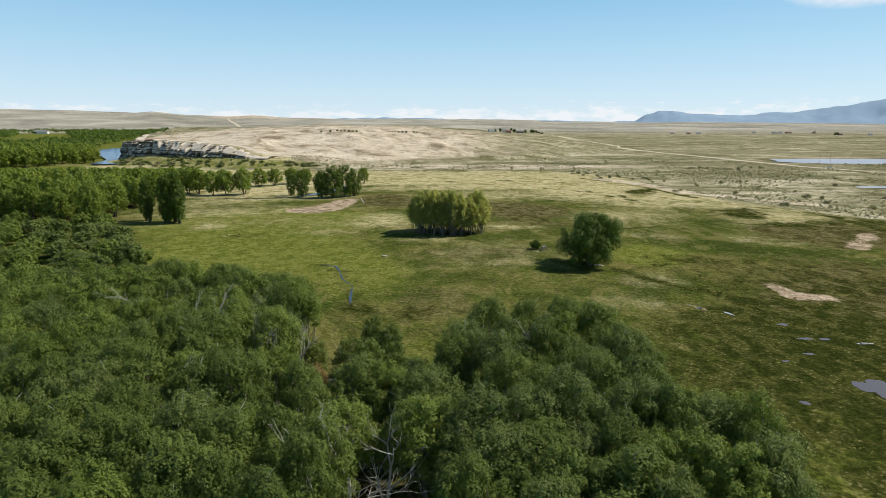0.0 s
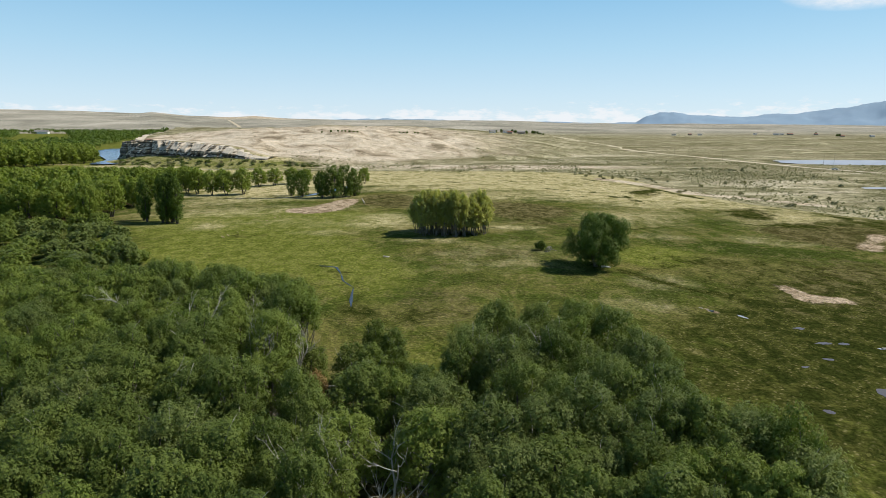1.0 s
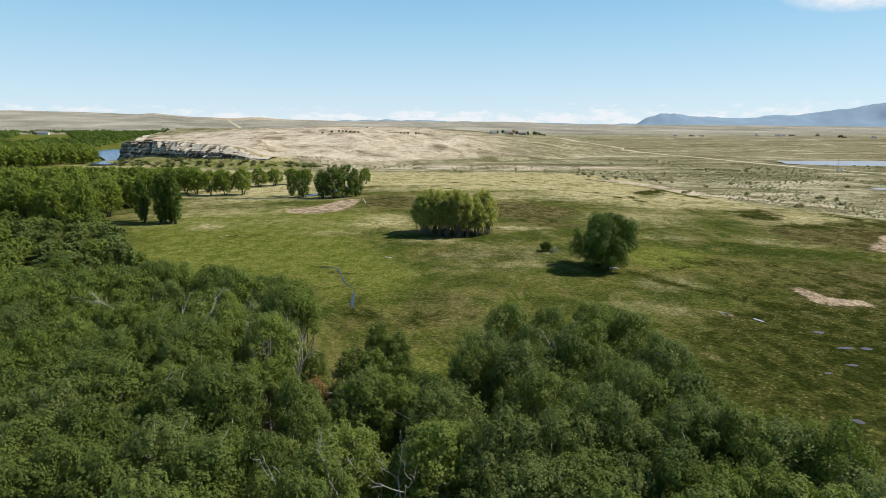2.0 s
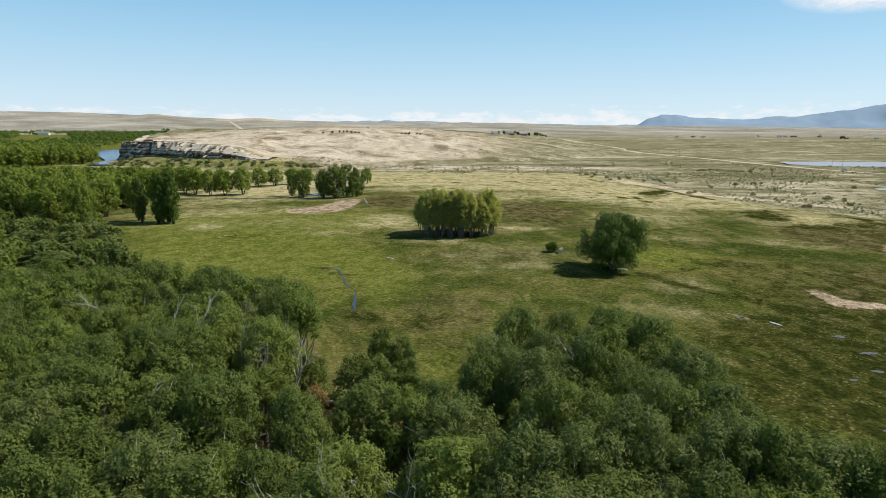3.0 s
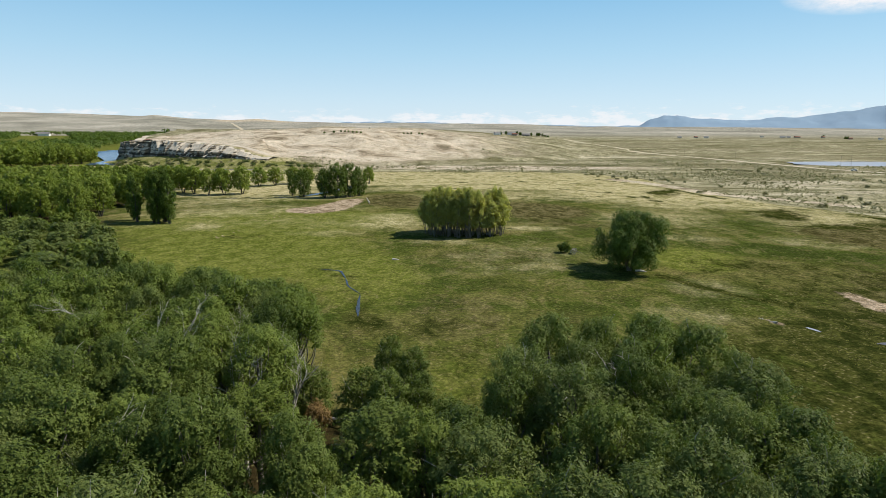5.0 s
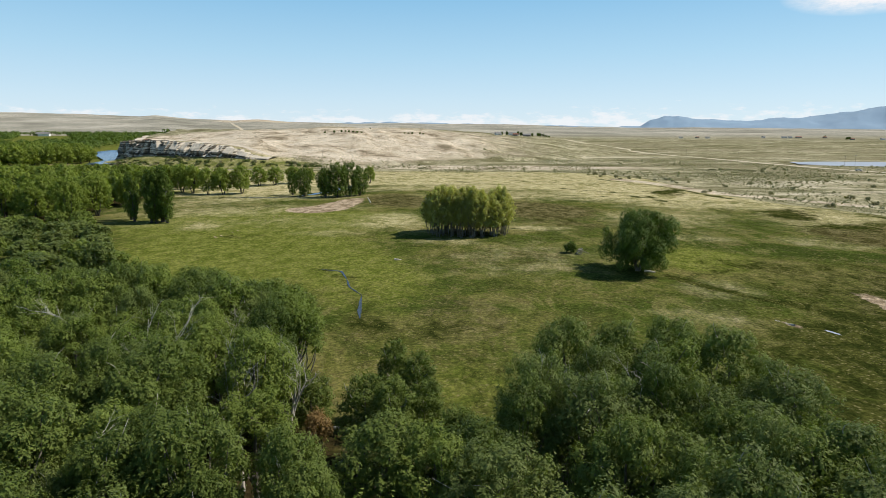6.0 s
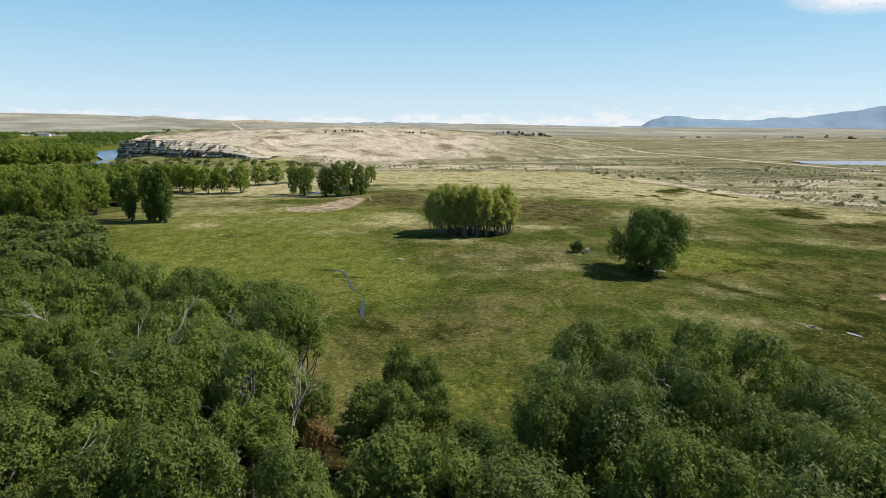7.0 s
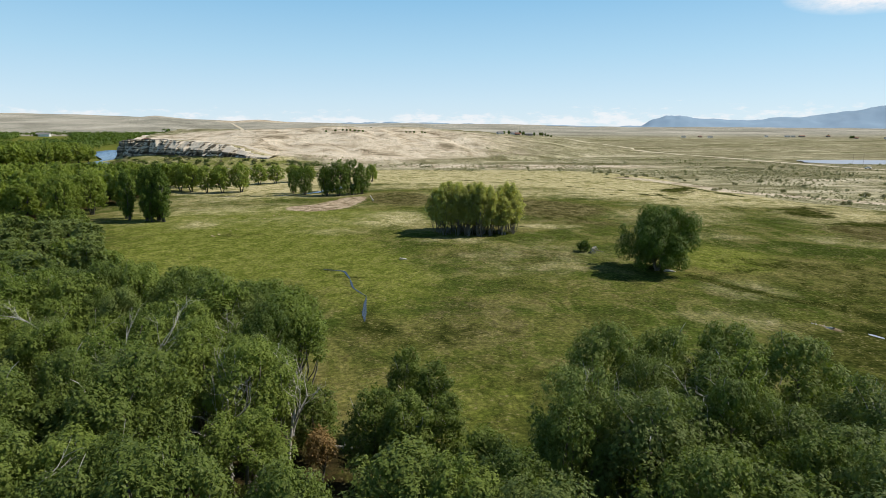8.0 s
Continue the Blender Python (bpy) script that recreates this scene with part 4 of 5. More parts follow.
for grove, tall, pale, sun_share, seed, outline in ((GROVE_A, 15.3, 0.1, 0.9, 31, WEST_REAR), (GROVE_B, 15.3, 0.16, 0.1, 32, WEST_FRONT), (GROVE_C, 13.8, 0.3, 0.7, 33, None), (GROVE_D, 15.3, 0.42, 0.2, 34, EAST), (GROVE_E, 13.8, 0.5, 0.2, 35, None)):
    fill, r = [], random.Random(seed)
    for _ in range(7000 if outline else 0):
        x, y = r.uniform(-80, 30), r.uniform(35, 114)
        if within(x, y, outline) and all((x - p) ** 2 + (y - q) ** 2 > 9.4 for p, q in EVERY + fill):
            fill.append((x, y))
    for i, (x, y) in enumerate(grove + fill):
        if is_open(x, y):
            continue
        k = rng.random()
        kind = grey if k < pale else sunny if k < pale + sun_share * (1 - pale) else near
        if y > 90 and kind is sunny:
            kind = rear
        share = rng.uniform(0.93, 1.04) if i < len(grove) else rng.uniform(0.77, 0.97)
        kind.put(rng.randrange(15), x, y, tall * share, rng.uniform(2.7, 4.1), rng.uniform(0, 360))
for x, y, tall in ((-12.9, 79, 9.5), (-10.9, 88.8, 9.5), (-8, 86.1, 9), (-10, 77, 10), (-7, 79, 9), (-4, 71, 10), (-19.6, 84.5, 7.5), (-23.5, 88.5, 8.5), (3.4, 57.0, 8), (1.0, 50.5, 8), (28.8, 79, 8.5), (27, 72, 9)):
    small.put(rng.randrange(6), x, y, tall, rng.uniform(2.1, 2.9), rng.uniform(0, 360))


# ---- lone tree and poplar clump in the meadow ----
lone = Grove("broad_tree", [(tree_meshes(203, 15.0, 8.6, -0.9, 52000, 0.18, lobe_count=62, ragged=1.5, span=1.80, dome=3.0, under=3.4, taper=0.2, stems=4, lobe=0.235, shoot=0.6, bark=BARK, leaf=LEAF_BROAD, twigs=0, limbs=16), 15.0, 8.6)], "broad dark green cottonwood alone in the meadow", "")
lone.put(0, 41.8, 166.5, 14.4, 8.4, 20)
poplar = Grove("slender_poplar", kinds_of(3, 220, 13.5, 2.1, 0.8, LEAF_LIME, 2900, 0.24, BARK, shoot=1.0, girth=0.4, span=1.56, ragged=1.8, stems=4, lobe_count=36, lobe=0.27, twigs=12, limbs=9), "slender grey-stemmed poplar in a tight clump on the meadow", "meadow poplars")
for i in range(58):
    a, k = i * 2.4, math.sqrt((i + 0.5) / 58)
    x, y = 2.0 + 13.5 * k * math.cos(a), 219.5 + 8.5 * k * math.sin(a)
    poplar.put(i, x + rng.uniform(-.7, .7), y + rng.uniform(-.7, .7), rng.uniform(11.5, 15.4), rng.uniform(1.9, 2.8), rng.uniform(0, 360))

# ---- trees along the brook and the western woods ----
mids = Grove("river_cottonwood", kinds_of(4, 240, 16.5, 5.6, 0.2, LEAF_WOOD, 4600, 0.38, DARK_BARK, stems=3, span=1.76, lobe_count=56, lobe=0.22, shoot=0.9, twigs=0, limbs=6), "full green cottonwood by the brook", "brook cottonwoods")
mids_far = Grove("river_cottonwood", kinds_of(3, 250, 16.5, 5.6, 0.2, LEAF_WOOD, 1800, 0.68, DARK_BARK, span=1.8, lobe_count=56, lobe=0.22, shoot=0.9, twigs=0, limbs=3), "full green cottonwood by the brook", "brook cottonwoods")
for x, y, tall, wide in ((-142, 347, 15, 6), (-132, 342, 14, 5), (-124, 342, 14, 5.5), (-115.8, 347, 15, 6), (-121, 395, 11.5, 6.5), (-113, 402, 11, 6), (-104, 412, 11, 6), (-72, 352, 12, 3)):
    mids.put(rng.randrange(8), x, y, tall, wide, rng.uniform(0, 360))
columns = Grove("shaggy_cottonwood", kinds_of(3, 245, 18.5, 3.0, -0.8, LEAF_DEEP, 6400, 0.27, DARK_BARK, stems=3, span=1.84, dome=2.8, ragged=2.2, lobe_count=40, lobe=0.36, taper=0.45, shoot=0.9, twigs=6, limbs=8, girth=1.2), "tall shaggy dark cottonwood with leafy stems to the ground", "meadow-edge cottonwoods")
for x, y, tall, wide in ((-111.2, 240.5, 18.5, 2.5), (-107.6, 241.5, 18.0, 2.5), (-114.0, 242.6, 18.8, 2.4), (-110.5, 244.5, 19.5, 3.9), (-121.3, 244.5, 16.5, 2.1), (-124.5, 248.5, 17.0, 2.3)):
    columns.put(rng.randrange(6), x, y, tall, wide, rng.uniform(0, 360))
dense = Grove("dense_cottonwood", kinds_of(3, 255, 16.5, 6.0, -0.8, LEAF_DEEP, 5200, 0.36, DARK_BARK, stems=3, span=1.86, dome=3.0, lobe_count=60, lobe=0.22, shoot=0.9, twigs=0, limbs=6), "dark dense cottonwood at the brook's bend", "brook cottonwoods")
for x, y, tall, wide in ((-66.5, 328, 15.0, 4.5), (-61, 330, 17.5, 6.0), (-55, 335, 17.0, 6.0), (-51, 341, 14.5, 4.6), (-78.5, 333, 14.5, 4.6), (-86.5, 341, 12.5, 2.8)):
    dense.put(rng.randrange(6), x, y, tall, wide, rng.uniform(0, 360))
for x, y, tall, wide in ((-55, 416, 11, 4.0), (-150, 352, 15, 6), (-140, 380, 12, 5), (-96, 420, 10, 5), (-154, 372, 13, 6)):
    mids.put(rng.randrange(8), x, y, tall, wide, rng.uniform(0, 360))


def scatter(count, xs, ys, gap, keep, seed):
    r, out = random.Random(seed), []
    for _ in range(count):
        x, y = r.uniform(*xs), r.uniform(*ys)
        if keep(x, y) and all((x - a) ** 2 + (y - b) ** 2 > gap * gap for a, b in out):
            out.append((x, y))
    return out


for x, y in scatter(3200, (-420, -118), (236, 420), 9.6, lambda x, y: -0.98 * y - 20 < x < -137 - (y - 240) * 0.2, 7):
    (mids if y < 262 else mids_far).put(rng.randrange(12), x, y, min(rng.uniform(12.5, 17), 39.5 - 0.0705 * y), rng.uniform(4.6, 6.6), rng.uniform(0, 360))
for x, y in scatter(1500, (-640, -365), (546, 800), 12.5, lambda x, y: x < float(np.interp(y, [574, 620, 690, 790, 1020], [-390, -385, -398, -462, -592])) and y > 552 + max(0, (x + 408) * 1.85) and x > -0.86 * y, 9):
    mids_far.put(rng.randrange(6), x, y, rng.uniform(15, 20), rng.uniform(6.5, 9), rng.uniform(0, 360))
brush = Grove("river_willow", kinds_of(3, 260, 8.0, 4.2, -0.3, LEAF_GREY, 2000, 0.4, shoot=0.9, lobe_count=40, lobe=0.23, twigs=0, limbs=4), "low grey-green willow at the wood's edge", "edge willows")
bushy = Grove("river_willow", kinds_of(2, 270, 8.0, 4.2, -0.3, LEAF_MID, 2200, 0.4, shoot=0.9, lobe_count=40, lobe=0.23, twigs=0, limbs=4), "low rounded green willow at the wood's edge", "edge willows")
for x, y in scatter(900, (-260, -70), (118, 236), 7.0, lambda x, y: -0.9 * y - 15 < x < float(np.interp(y, [118, 170, 200, 236], [-72, -88, -107, -136])), 8):
    k = rng.random()
    kind = (brush if k < 0.35 else bushy) if y > 165 else (brush if k < 0.3 else bushy if k < 0.8 else small)
    kind.put(rng.randrange(12), x, y, rng.uniform(3.8, 6.2) if y > 165 else rng.uniform(5.0, 7.5), rng.uniform(3.4, 4.8), rng.uniform(0, 360))


# ---- far woods and brush ----
def river_x(y):
    return float(np.interp(y, [574, 620, 690, 790, 1020, 1250, 1500, 2400], [-234, -330, -372, -430, -560, -640, -700, -1000]))


def far_woods():
    g = np.random.default_rng(9)
    P, D, S = [], [], []

    def stand(x, y, tall, wide, n, size):
        d = g.normal(0, 1, (n, 3))
        d[:, 2] = np.abs(d[:, 2]) * 1.1 - 0.45
        d /= np.linalg.norm(d, axis=1)[:, None]
        c = np.array([x, y, z_at(x, y) + tall * 0.55])
        P.append(c + d * np.array([wide, wide, tall * 0.45]) * g.uniform(0.75, 1.05, (n, 1)))
        D.append(d)
        S.append(np.full((n, 1), size))

    for x, y in scatter(9000, (-1700, -330), (560, 2000), 16, lambda x, y: -0.9 * y < x < river_x(y) - 34 and (y > 800 or x < -640) and y > 600 and not (1180 < y < 1420 and x < -0.66 * y) and not (1300 < y < 1920 and abs(x + 0.658 * y) < 75), 10):
        stand(x, y, g.uniform(11, 16), g.uniform(8, 11), 120 if y < 1000 else 50, 1.35 if y < 1000 else 2.4)
    for x, y in scatter(3000, (-1900, -500), (1250, 2300), 22, lambda x, y: river_x(y) + 30 < x < -0.45 * y and x > -0.9 * y, 11):
        stand(x, y, g.uniform(11, 15), g.uniform(9, 13), 40, 3.0)
    P, D, S = np.concatenate(P), np.concatenate(D), np.concatenate(S)
    v, f = leaves(g, P, D, S, 1.2)
    tagged(new("far_woods", mesh_from("far_woods", v, f, LEAF_DEEP)), "dense green cottonwood woods along the river", "woods", kind="stuff")


far_woods()


def sagebrush():
    g = np.random.default_rng(12)
    X, Y = g.uniform(-160, 520, 46000), g.uniform(230, 760, 46000)
    edge = np.interp(Y, [0, 246, 281, 306, 360, 461, 519, 554], [230, 185, 165, 150, 138, 137, 105, 34])
    keep = ((X > edge + 4) | ((Y > 520) & (Y < 640))) & (np.abs(X / Y) < 0.85) & (fbm(X / 40, Y / 40, 51) + 0.25 * g.random(len(X)) > 0.585)
    keep &= to_line(X, Y, ROAD) > 9
    keep &= (spot(X, Y, 520, 690, 175, 62) < 0.25) & (spot(X, Y, 305, 392, 36, 13) < 0.2)
    X, Y = X[keep][:15000], Y[keep][:15000]
    n = len(X)
    r = g.uniform(0.25, 0.65, n) * (1 + 1.4 * (g.random(n) > 0.96))
    d = g.normal(0, 1, (n, 7, 3))
    d[..., 2] = np.abs(d[..., 2])
    d /= np.linalg.norm(d, axis=2)[..., None]
    C = np.stack([X, Y, height(X, Y)], -1)[:, None] + d * r[:, None, None] * np.array([0.8, 0.8, 0.75])
    v, f = leaves(g, C.reshape(-1, 3), d.reshape(-1, 3), np.repeat(r, 7)[:, None] * 1.0, 1.1)
    tagged(new("sagebrush", mesh_from("sagebrush", v, f, SAGE)), "scattered grey-green sagebrush on dry flats", "brush", kind="stuff")


sagebrush()


def tussocks():
    """Grass tufts of the wet meadow: a few upright blades each."""
    g = np.random.default_rng(13)
    n = 90000
    Y = g.uniform(72, 235, n) - 25 * g.random(n)
    X = g.uniform(-0.42, 0.80, n) * Y
    thick = 0.55 * fbm(X / 16, Y / 16, 52) + 0.45 * fbm(X / 4.5, Y / 4.5, 53) + 0.22 * g.random(n)
    keep = (thick > 0.58 + 0.25 * spot(X, Y, 66, 74, 52, 40)) & (Y > 52) & (X < 135)
    keep &= ~((X > -62) & (X < 28) & (Y < 88) & ~((X > -13) & (X < 0) & (Y > 80)))
    keep &= ~((X < -24) & (Y < 104))
    X, Y = X[keep][:11000], Y[keep][:11000]
    n = len(X)
    tall = g.uniform(0.08, 0.18, n) * (1 + 0.5 * (g.random(n) > 0.9))
    foot = np.stack([X, Y, height(X, Y) - 0.03], -1)
    P = np.zeros((n, 4, 3, 3))
    for k in range(4):
        a = g.uniform(0, 6.28, n)
        way = np.stack([np.cos(a), np.sin(a), 0 * a], -1)
        across = np.stack([-np.sin(a), np.cos(a), 0 * a], -1)
        w = (tall * g.uniform(0.8, 1.4, n))[:, None]
        tip = foot + way * (tall * g.uniform(1.8, 3.4, n))[:, None]
        tip[:, 2] += tall * g.uniform(0.3, 0.6, n)
        P[:, k, 0], P[:, k, 1], P[:, k, 2] = foot - across * w, foot + across * w, tip
    V = P.reshape(-1, 3)
    tagged(new("meadow_tussocks", mesh_from("meadow_tussocks", V, np.arange(len(V)).reshape(-1, 3), TUSSOCK)), "clumped green and straw-coloured grass of the wet meadow", "grass", kind="stuff")


tussocks()



# ---- dead wood in the groves and on the meadow ----
def branching(rng, base, way, length, radius, depth, out):
    """A bare limb that forks."""
    end = base + way * length
    path = bent(rng, base, end, 5, 0.06)
    out.append(tube(path, np.linspace(radius, radius * 0.5, 5), 6 if radius > 0.06 else 4))
    if depth:
        for k in range(rng.integers(2, 4)):
            w = way + rng.normal(0, 0.5, 3) + np.array([0, 0, 0.12])
            branching(rng, path[rng.integers(2, 5)], w / np.linalg.norm(w), length * rng.uniform(0.5, 0.8), radius * 0.5, depth - 1, out)


def dead_tree(x, y, tall, seed, label, z=0.0, tilt=(0.1, 0.0), mat=None):
    rng = np.random.default_rng(seed)
    root = new("dead_tree")
    out = []
    way = np.array([tilt[0], tilt[1], 1.0])
    trunk_end = way * tall * 0.5
    trunk = tube(bent(rng, (0, 0, -0.3), trunk_end, 7, 0.03), np.linspace(0.22, 0.10, 7), 8)
    for k in range(5):
        w = way + rng.normal(0, 0.55, 3)
        branching(rng, trunk_end * rng.uniform(0.45, 1.0), w / np.linalg.norm(w), tall * 0.2, 0.085, 3, out)
    part_of("trunk", mesh_from("trunk", *trunk, mat or PALE_BARK, True), None, root)
    part_of("branch", mesh_from("branch", *join(out), mat or PALE_BARK, True), None, root, "bare bleached branches")
    root.location = (x, y, z_at(x, y) + z)
    return tagged(root, label, "tree")


dead_tree(-8.4, 46.0, 19.5, 1, "bleached dead cottonwood snag with spreading bare limbs", tilt=(0.05, -0.05))
dead_tree(-12.4, 52.5, 19.0, 2, "bleached dead snag rising between green crowns")
dead_tree(-26.0, 76.0, 9.5, 3, "grey leafless snag in a shaded gap of the grove")
dead_tree(-24.0, 74.8, 16.5, 4, "grey leafless crown among living cottonwoods", tilt=(0.0, 0.1))
dead_tree(-35.9, 81.5, 19.0, 9, "grey leafless snag poking above the canopy")
dead_tree(-20.7, 79.5, 16.0, 10, "grey bare branching crown at the grove's edge")
dead_tree(-33.5, 73.5, 19.0, 5, "bare bleached branches poking out of the canopy")
dead_tree(4.0, 68.0, 18.5, 6, "bare bleached branches among green cottonwoods")
dead_tree(-1.0, 46.5, 10.5, 7, "fallen pale dead limbs in a dark grove gap", tilt=(0.9, 0.2))
dead_tree(-18.0, 40.5, 18.5, 8, "pale dead snag beside green crowns")
for x, y, tall, seed in ((-5.6, 49.5, 17.5, 11), (9.5, 58.0, 18.8, 12), (18.2, 61.0, 18.8, 13), (13.0, 71.5, 19.2, 14), (-28.5, 87.0, 19.2, 15), (-46.5, 88.0, 19.0, 16), (-28.0, 55.5, 19.0, 17), (-11.0, 43.0, 18.0, 18)):
    dead_tree(x, y, tall, seed, "bleached bare branches standing out of green crowns")

rust = Grove("rusty_tree", [(tree_meshes(301, 6.5, 1.7, 1.0, 2600, 0.15, lobe_count=20, lobe=0.35, shoot=0.7, bark=BARK, leaf=LEAF_RUST, twigs=0, limbs=5), 6.5, 1.7)], "dying tree with rusty orange leaves in the grove gap", "")
rust.put(0, -18.2, 80.8, 5.2, 1.4, 0)


def log(x, y, length, radius, turn, seed, label, z=None, rise=0.0):
    rng = np.random.default_rng(seed)
    root = new("fallen_log")
    a = radians(turn)
    end = (math.cos(a) * length, math.sin(a) * length, rise)
    path = bent(rng, (0, 0, radius * 0.8), end, 8, 0.03)
    v, f = tube(path, np.linspace(radius, radius * 0.55, 8) * rng.uniform(0.85, 1.15, 8), 8)
    part_of("trunk", mesh_from("trunk", v, f, PALE_BARK, True), None, root)
    for k in range(2):
        stub = bent(rng, path[3 + 2 * k], path[3 + 2 * k] + np.array([rng.normal(0, 0.5), rng.normal(0, 0.5), 0.6]) * length * 0.18, 4, 0.05)
        part_of("branch_stub", mesh_from("branch_stub", *tube(stub, np.linspace(radius * 0.4, radius * 0.12, 4), 5), PALE_BARK, True), None, root)
    root.location = (x, y, z_at(x, y) if z is None else z)
    return tagged(root, label, "log", "fallen logs")


log(-20.5, 86.5, 5.5, 0.22, -20, 1, "white bleached log lying at the grove's edge", rise=1.2)
log(-40.8, 306, 4.5, 0.35, 115, 2, "bleached log leaning on the meadow", rise=2.2)
log(-18.6, 178, 1.8, 0.28, 5, 3, "short pale log lying in meadow grass")
log(43.0, 165.5, 2.6, 0.3, -10, 4, "pale fallen log under the broad tree")
log(-7.5, 84.5, 4.5, 0.16, -8, 5, "thin pale log across the grassy opening")
log(56.0, 124.5, 3.6, 0.22, 118, 6, "pale driftwood log beside a puddle")
log(76, 103, 2.4, 0.2, 4, 7, "white log lying on marshy ground")


def old_wagon(x, y):
    """A derelict hay rake: two spoked wheels, an axle, a frame and a seat."""
    root = new("hay_rake")

    def wheel(side):
        pieces = []
        a = np.linspace(0, 2 * math.pi, 25)
        rim = np.stack([0 * a + side, np.cos(a) * 0.7, np.sin(a) * 0.7 + 0.72], -1)
        pieces.append(tube(rim, np.full(25, 0.05), 5))
        w = part_of("wheel", mesh_from("wheel", *join(pieces), STEEL, True), None, root, "rusted iron wheel")
        for k in range(8):
            e = math.pi * k / 4
            part_of("spoke", mesh_from("spoke", *tube([(side, 0, 0.72), (side, math.cos(e) * 0.35, 0.72 + math.sin(e) * 0.35), (side, math.cos(e) * 0.7, 0.72 + math.sin(e) * 0.7)], [0.03, 0.03, 0.03], 4), STEEL), None, w)
        return w

    wheel(-1.3), wheel(1.3)
    part_of("axle", mesh_from("axle", *tube([(-1.35, 0, 0.72), (0, 0, 0.74), (1.35, 0, 0.72)], [0.06, 0.06, 0.06], 6), STEEL), None, root)
    part_of("drawbar", mesh_from("drawbar", *tube([(0, 0, 0.75), (0.1, -1.3, 0.6), (0.1, -2.6, 0.25)], [0.08, 0.07, 0.06], 6), WOOD), None, root)
    bm = bmesh.new()
    bmesh.ops.create_cube(bm, size=1, matrix=pose(0, 0.1, 1.15) @ Matrix.Diagonal((2.3, 0.8, 0.12, 1)))
    bmesh.ops.bevel(bm, geom=bm.edges[:], offset=0.02, segments=1)
    part("deck", bm, WOOD, root, "weathered plank deck")
    bm = bmesh.new()
    bmesh.ops.create_cone(bm, cap_ends=True, segments=14, radius1=0.2, radius2=0.28, depth=0.16, matrix=pose(0, -0.4, 1.55))
    part("seat", bm, STEEL, root)
    for k in range(9):
        u = -1.1 + k * 0.275
        part_of("tine", mesh_from("tine", *tube([(u, 0.35, 1.0), (u, 0.8, 0.8), (u, 0.95, 0.35), (u, 0.7, 0.05)], [0.03, 0.03, 0.025, 0.02], 4), STEEL), None, root)
    root.matrix_basis = pose(x, y, z_at(x, y), 0, 0, 70)
    tagged(root, "derelict wheeled hay rake rusting in the meadow", "farm machine")


old_wagon(32.2, 187.2)
bush = Grove("meadow_bush", [(tree_meshes(310, 3.2, 1.6, -0.4, 1500, 0.18, lobe_count=20, lobe=0.36, shoot=0.6, bark=BARK, leaf=LEAF_DEEP, twigs=0, limbs=4), 3.2, 1.6)], "low green bush beside the derelict hay rake", "")
bush.put(0, 29.9, 188.6, 3.0, 1.7, 0)
tan_bush = Grove("thicket_bush", kinds_of(2, 320, 4.0, 2.6, -0.6, SAGE, 420, 0.42, lobe_count=22, lobe=0.36, shoot=0.8, twigs=0, limbs=4), "grey leafless-looking willow thicket on the dry flat", "flat thickets")
for x, y in [(224 + 5.5 * i + rng.uniform(-2, 2), 556 + 14 * math.sin(i * 0.7) + rng.uniform(-5, 5)) for i in range(14)] + [(141, 362), (146, 367), (168, 295), (205, 283), (120, 458), (112, 480)] + [(111 + 3.4 * i + rng.uniform(-4, 4), 492 - 4.6 * i + 16 * math.sin(i * 1.1) + rng.uniform(-8, 8)) for i in range(15)] + [(200 + rng.uniform(-40, 70), 360 + rng.uniform(-70, 90)) for _ in range(14)]:
    tan_bush.put(rng.randrange(4), x, y, rng.uniform(1.0, 2.0), rng.uniform(1.1, 2.0), rng.uniform(0, 360))
bank = Grove("bank_bush", kinds_of(2, 330, 3.5, 2.6, -0.4, LEAF_GREY, 420, 0.42, lobe_count=22, lobe=0.36, shoot=0.8, twigs=0, limbs=4), "low green willow bush on the rubble below the cliff", "bank bushes")
for i in range(150):
    x = rng.uniform(-368, -110)
    foot_y = float(np.interp(x, [-375, -195, -100], [690, 602, 602]))
    water_y = float(np.interp(x, [-362, -310, -234, -180, -110], [655, 606, 578, 584, 575]))
    y = rng.uniform(water_y, foot_y - 2)
    (bank if rng.random() < 0.6 else tan_bush).put(rng.randrange(4), x, y, rng.uniform(1.0, 2.2), rng.uniform(1.2, 2.6), rng.uniform(0, 360))


# ---- power poles, vehicle and farmsteads ----
def power_pole(x, y, tall=11.0, turn=0.0):
    root = new("power_pole")
    part_of("pole", mesh_from("pole", *tube([(0, 0, -0.4), (0, 0, tall * 0.5), (0, 0, tall)], [0.13, 0.11, 0.08], 8), WOOD, True), None, root)
    bm = bmesh.new()
    bmesh.ops.create_cube(bm, size=1, matrix=pose(0, 0, tall - 0.6) @ Matrix.Diagonal((2.6, 0.14, 0.16, 1)))
    bmesh.ops.bevel(bm, geom=bm.edges[:], offset=0.02, segments=1)
    part("crossarm", bm, WOOD, root)
    for u in (-1.15, 0.5, 1.15):
        bm = bmesh.new()
        bmesh.ops.create_cone(bm, cap_ends=True, segments=8, radius1=0.09, radius2=0.05, depth=0.25, matrix=pose(u, 0, tall - 0.4))
        part("insulator", bm, STEEL, root, "grey ceramic insulator")
    root.matrix_basis = pose(x, y, z_at(x, y), 0, 0, turn)
    return tagged(root, "weathered wooden power pole standing on open plain", "power pole", "power poles")


for x, y in ((-123, 600), (386, 618), (411, 640), (330, 720), (318, 840)):
    power_pole(x, y, 11.0 if x > 0 else 14.0, 30)


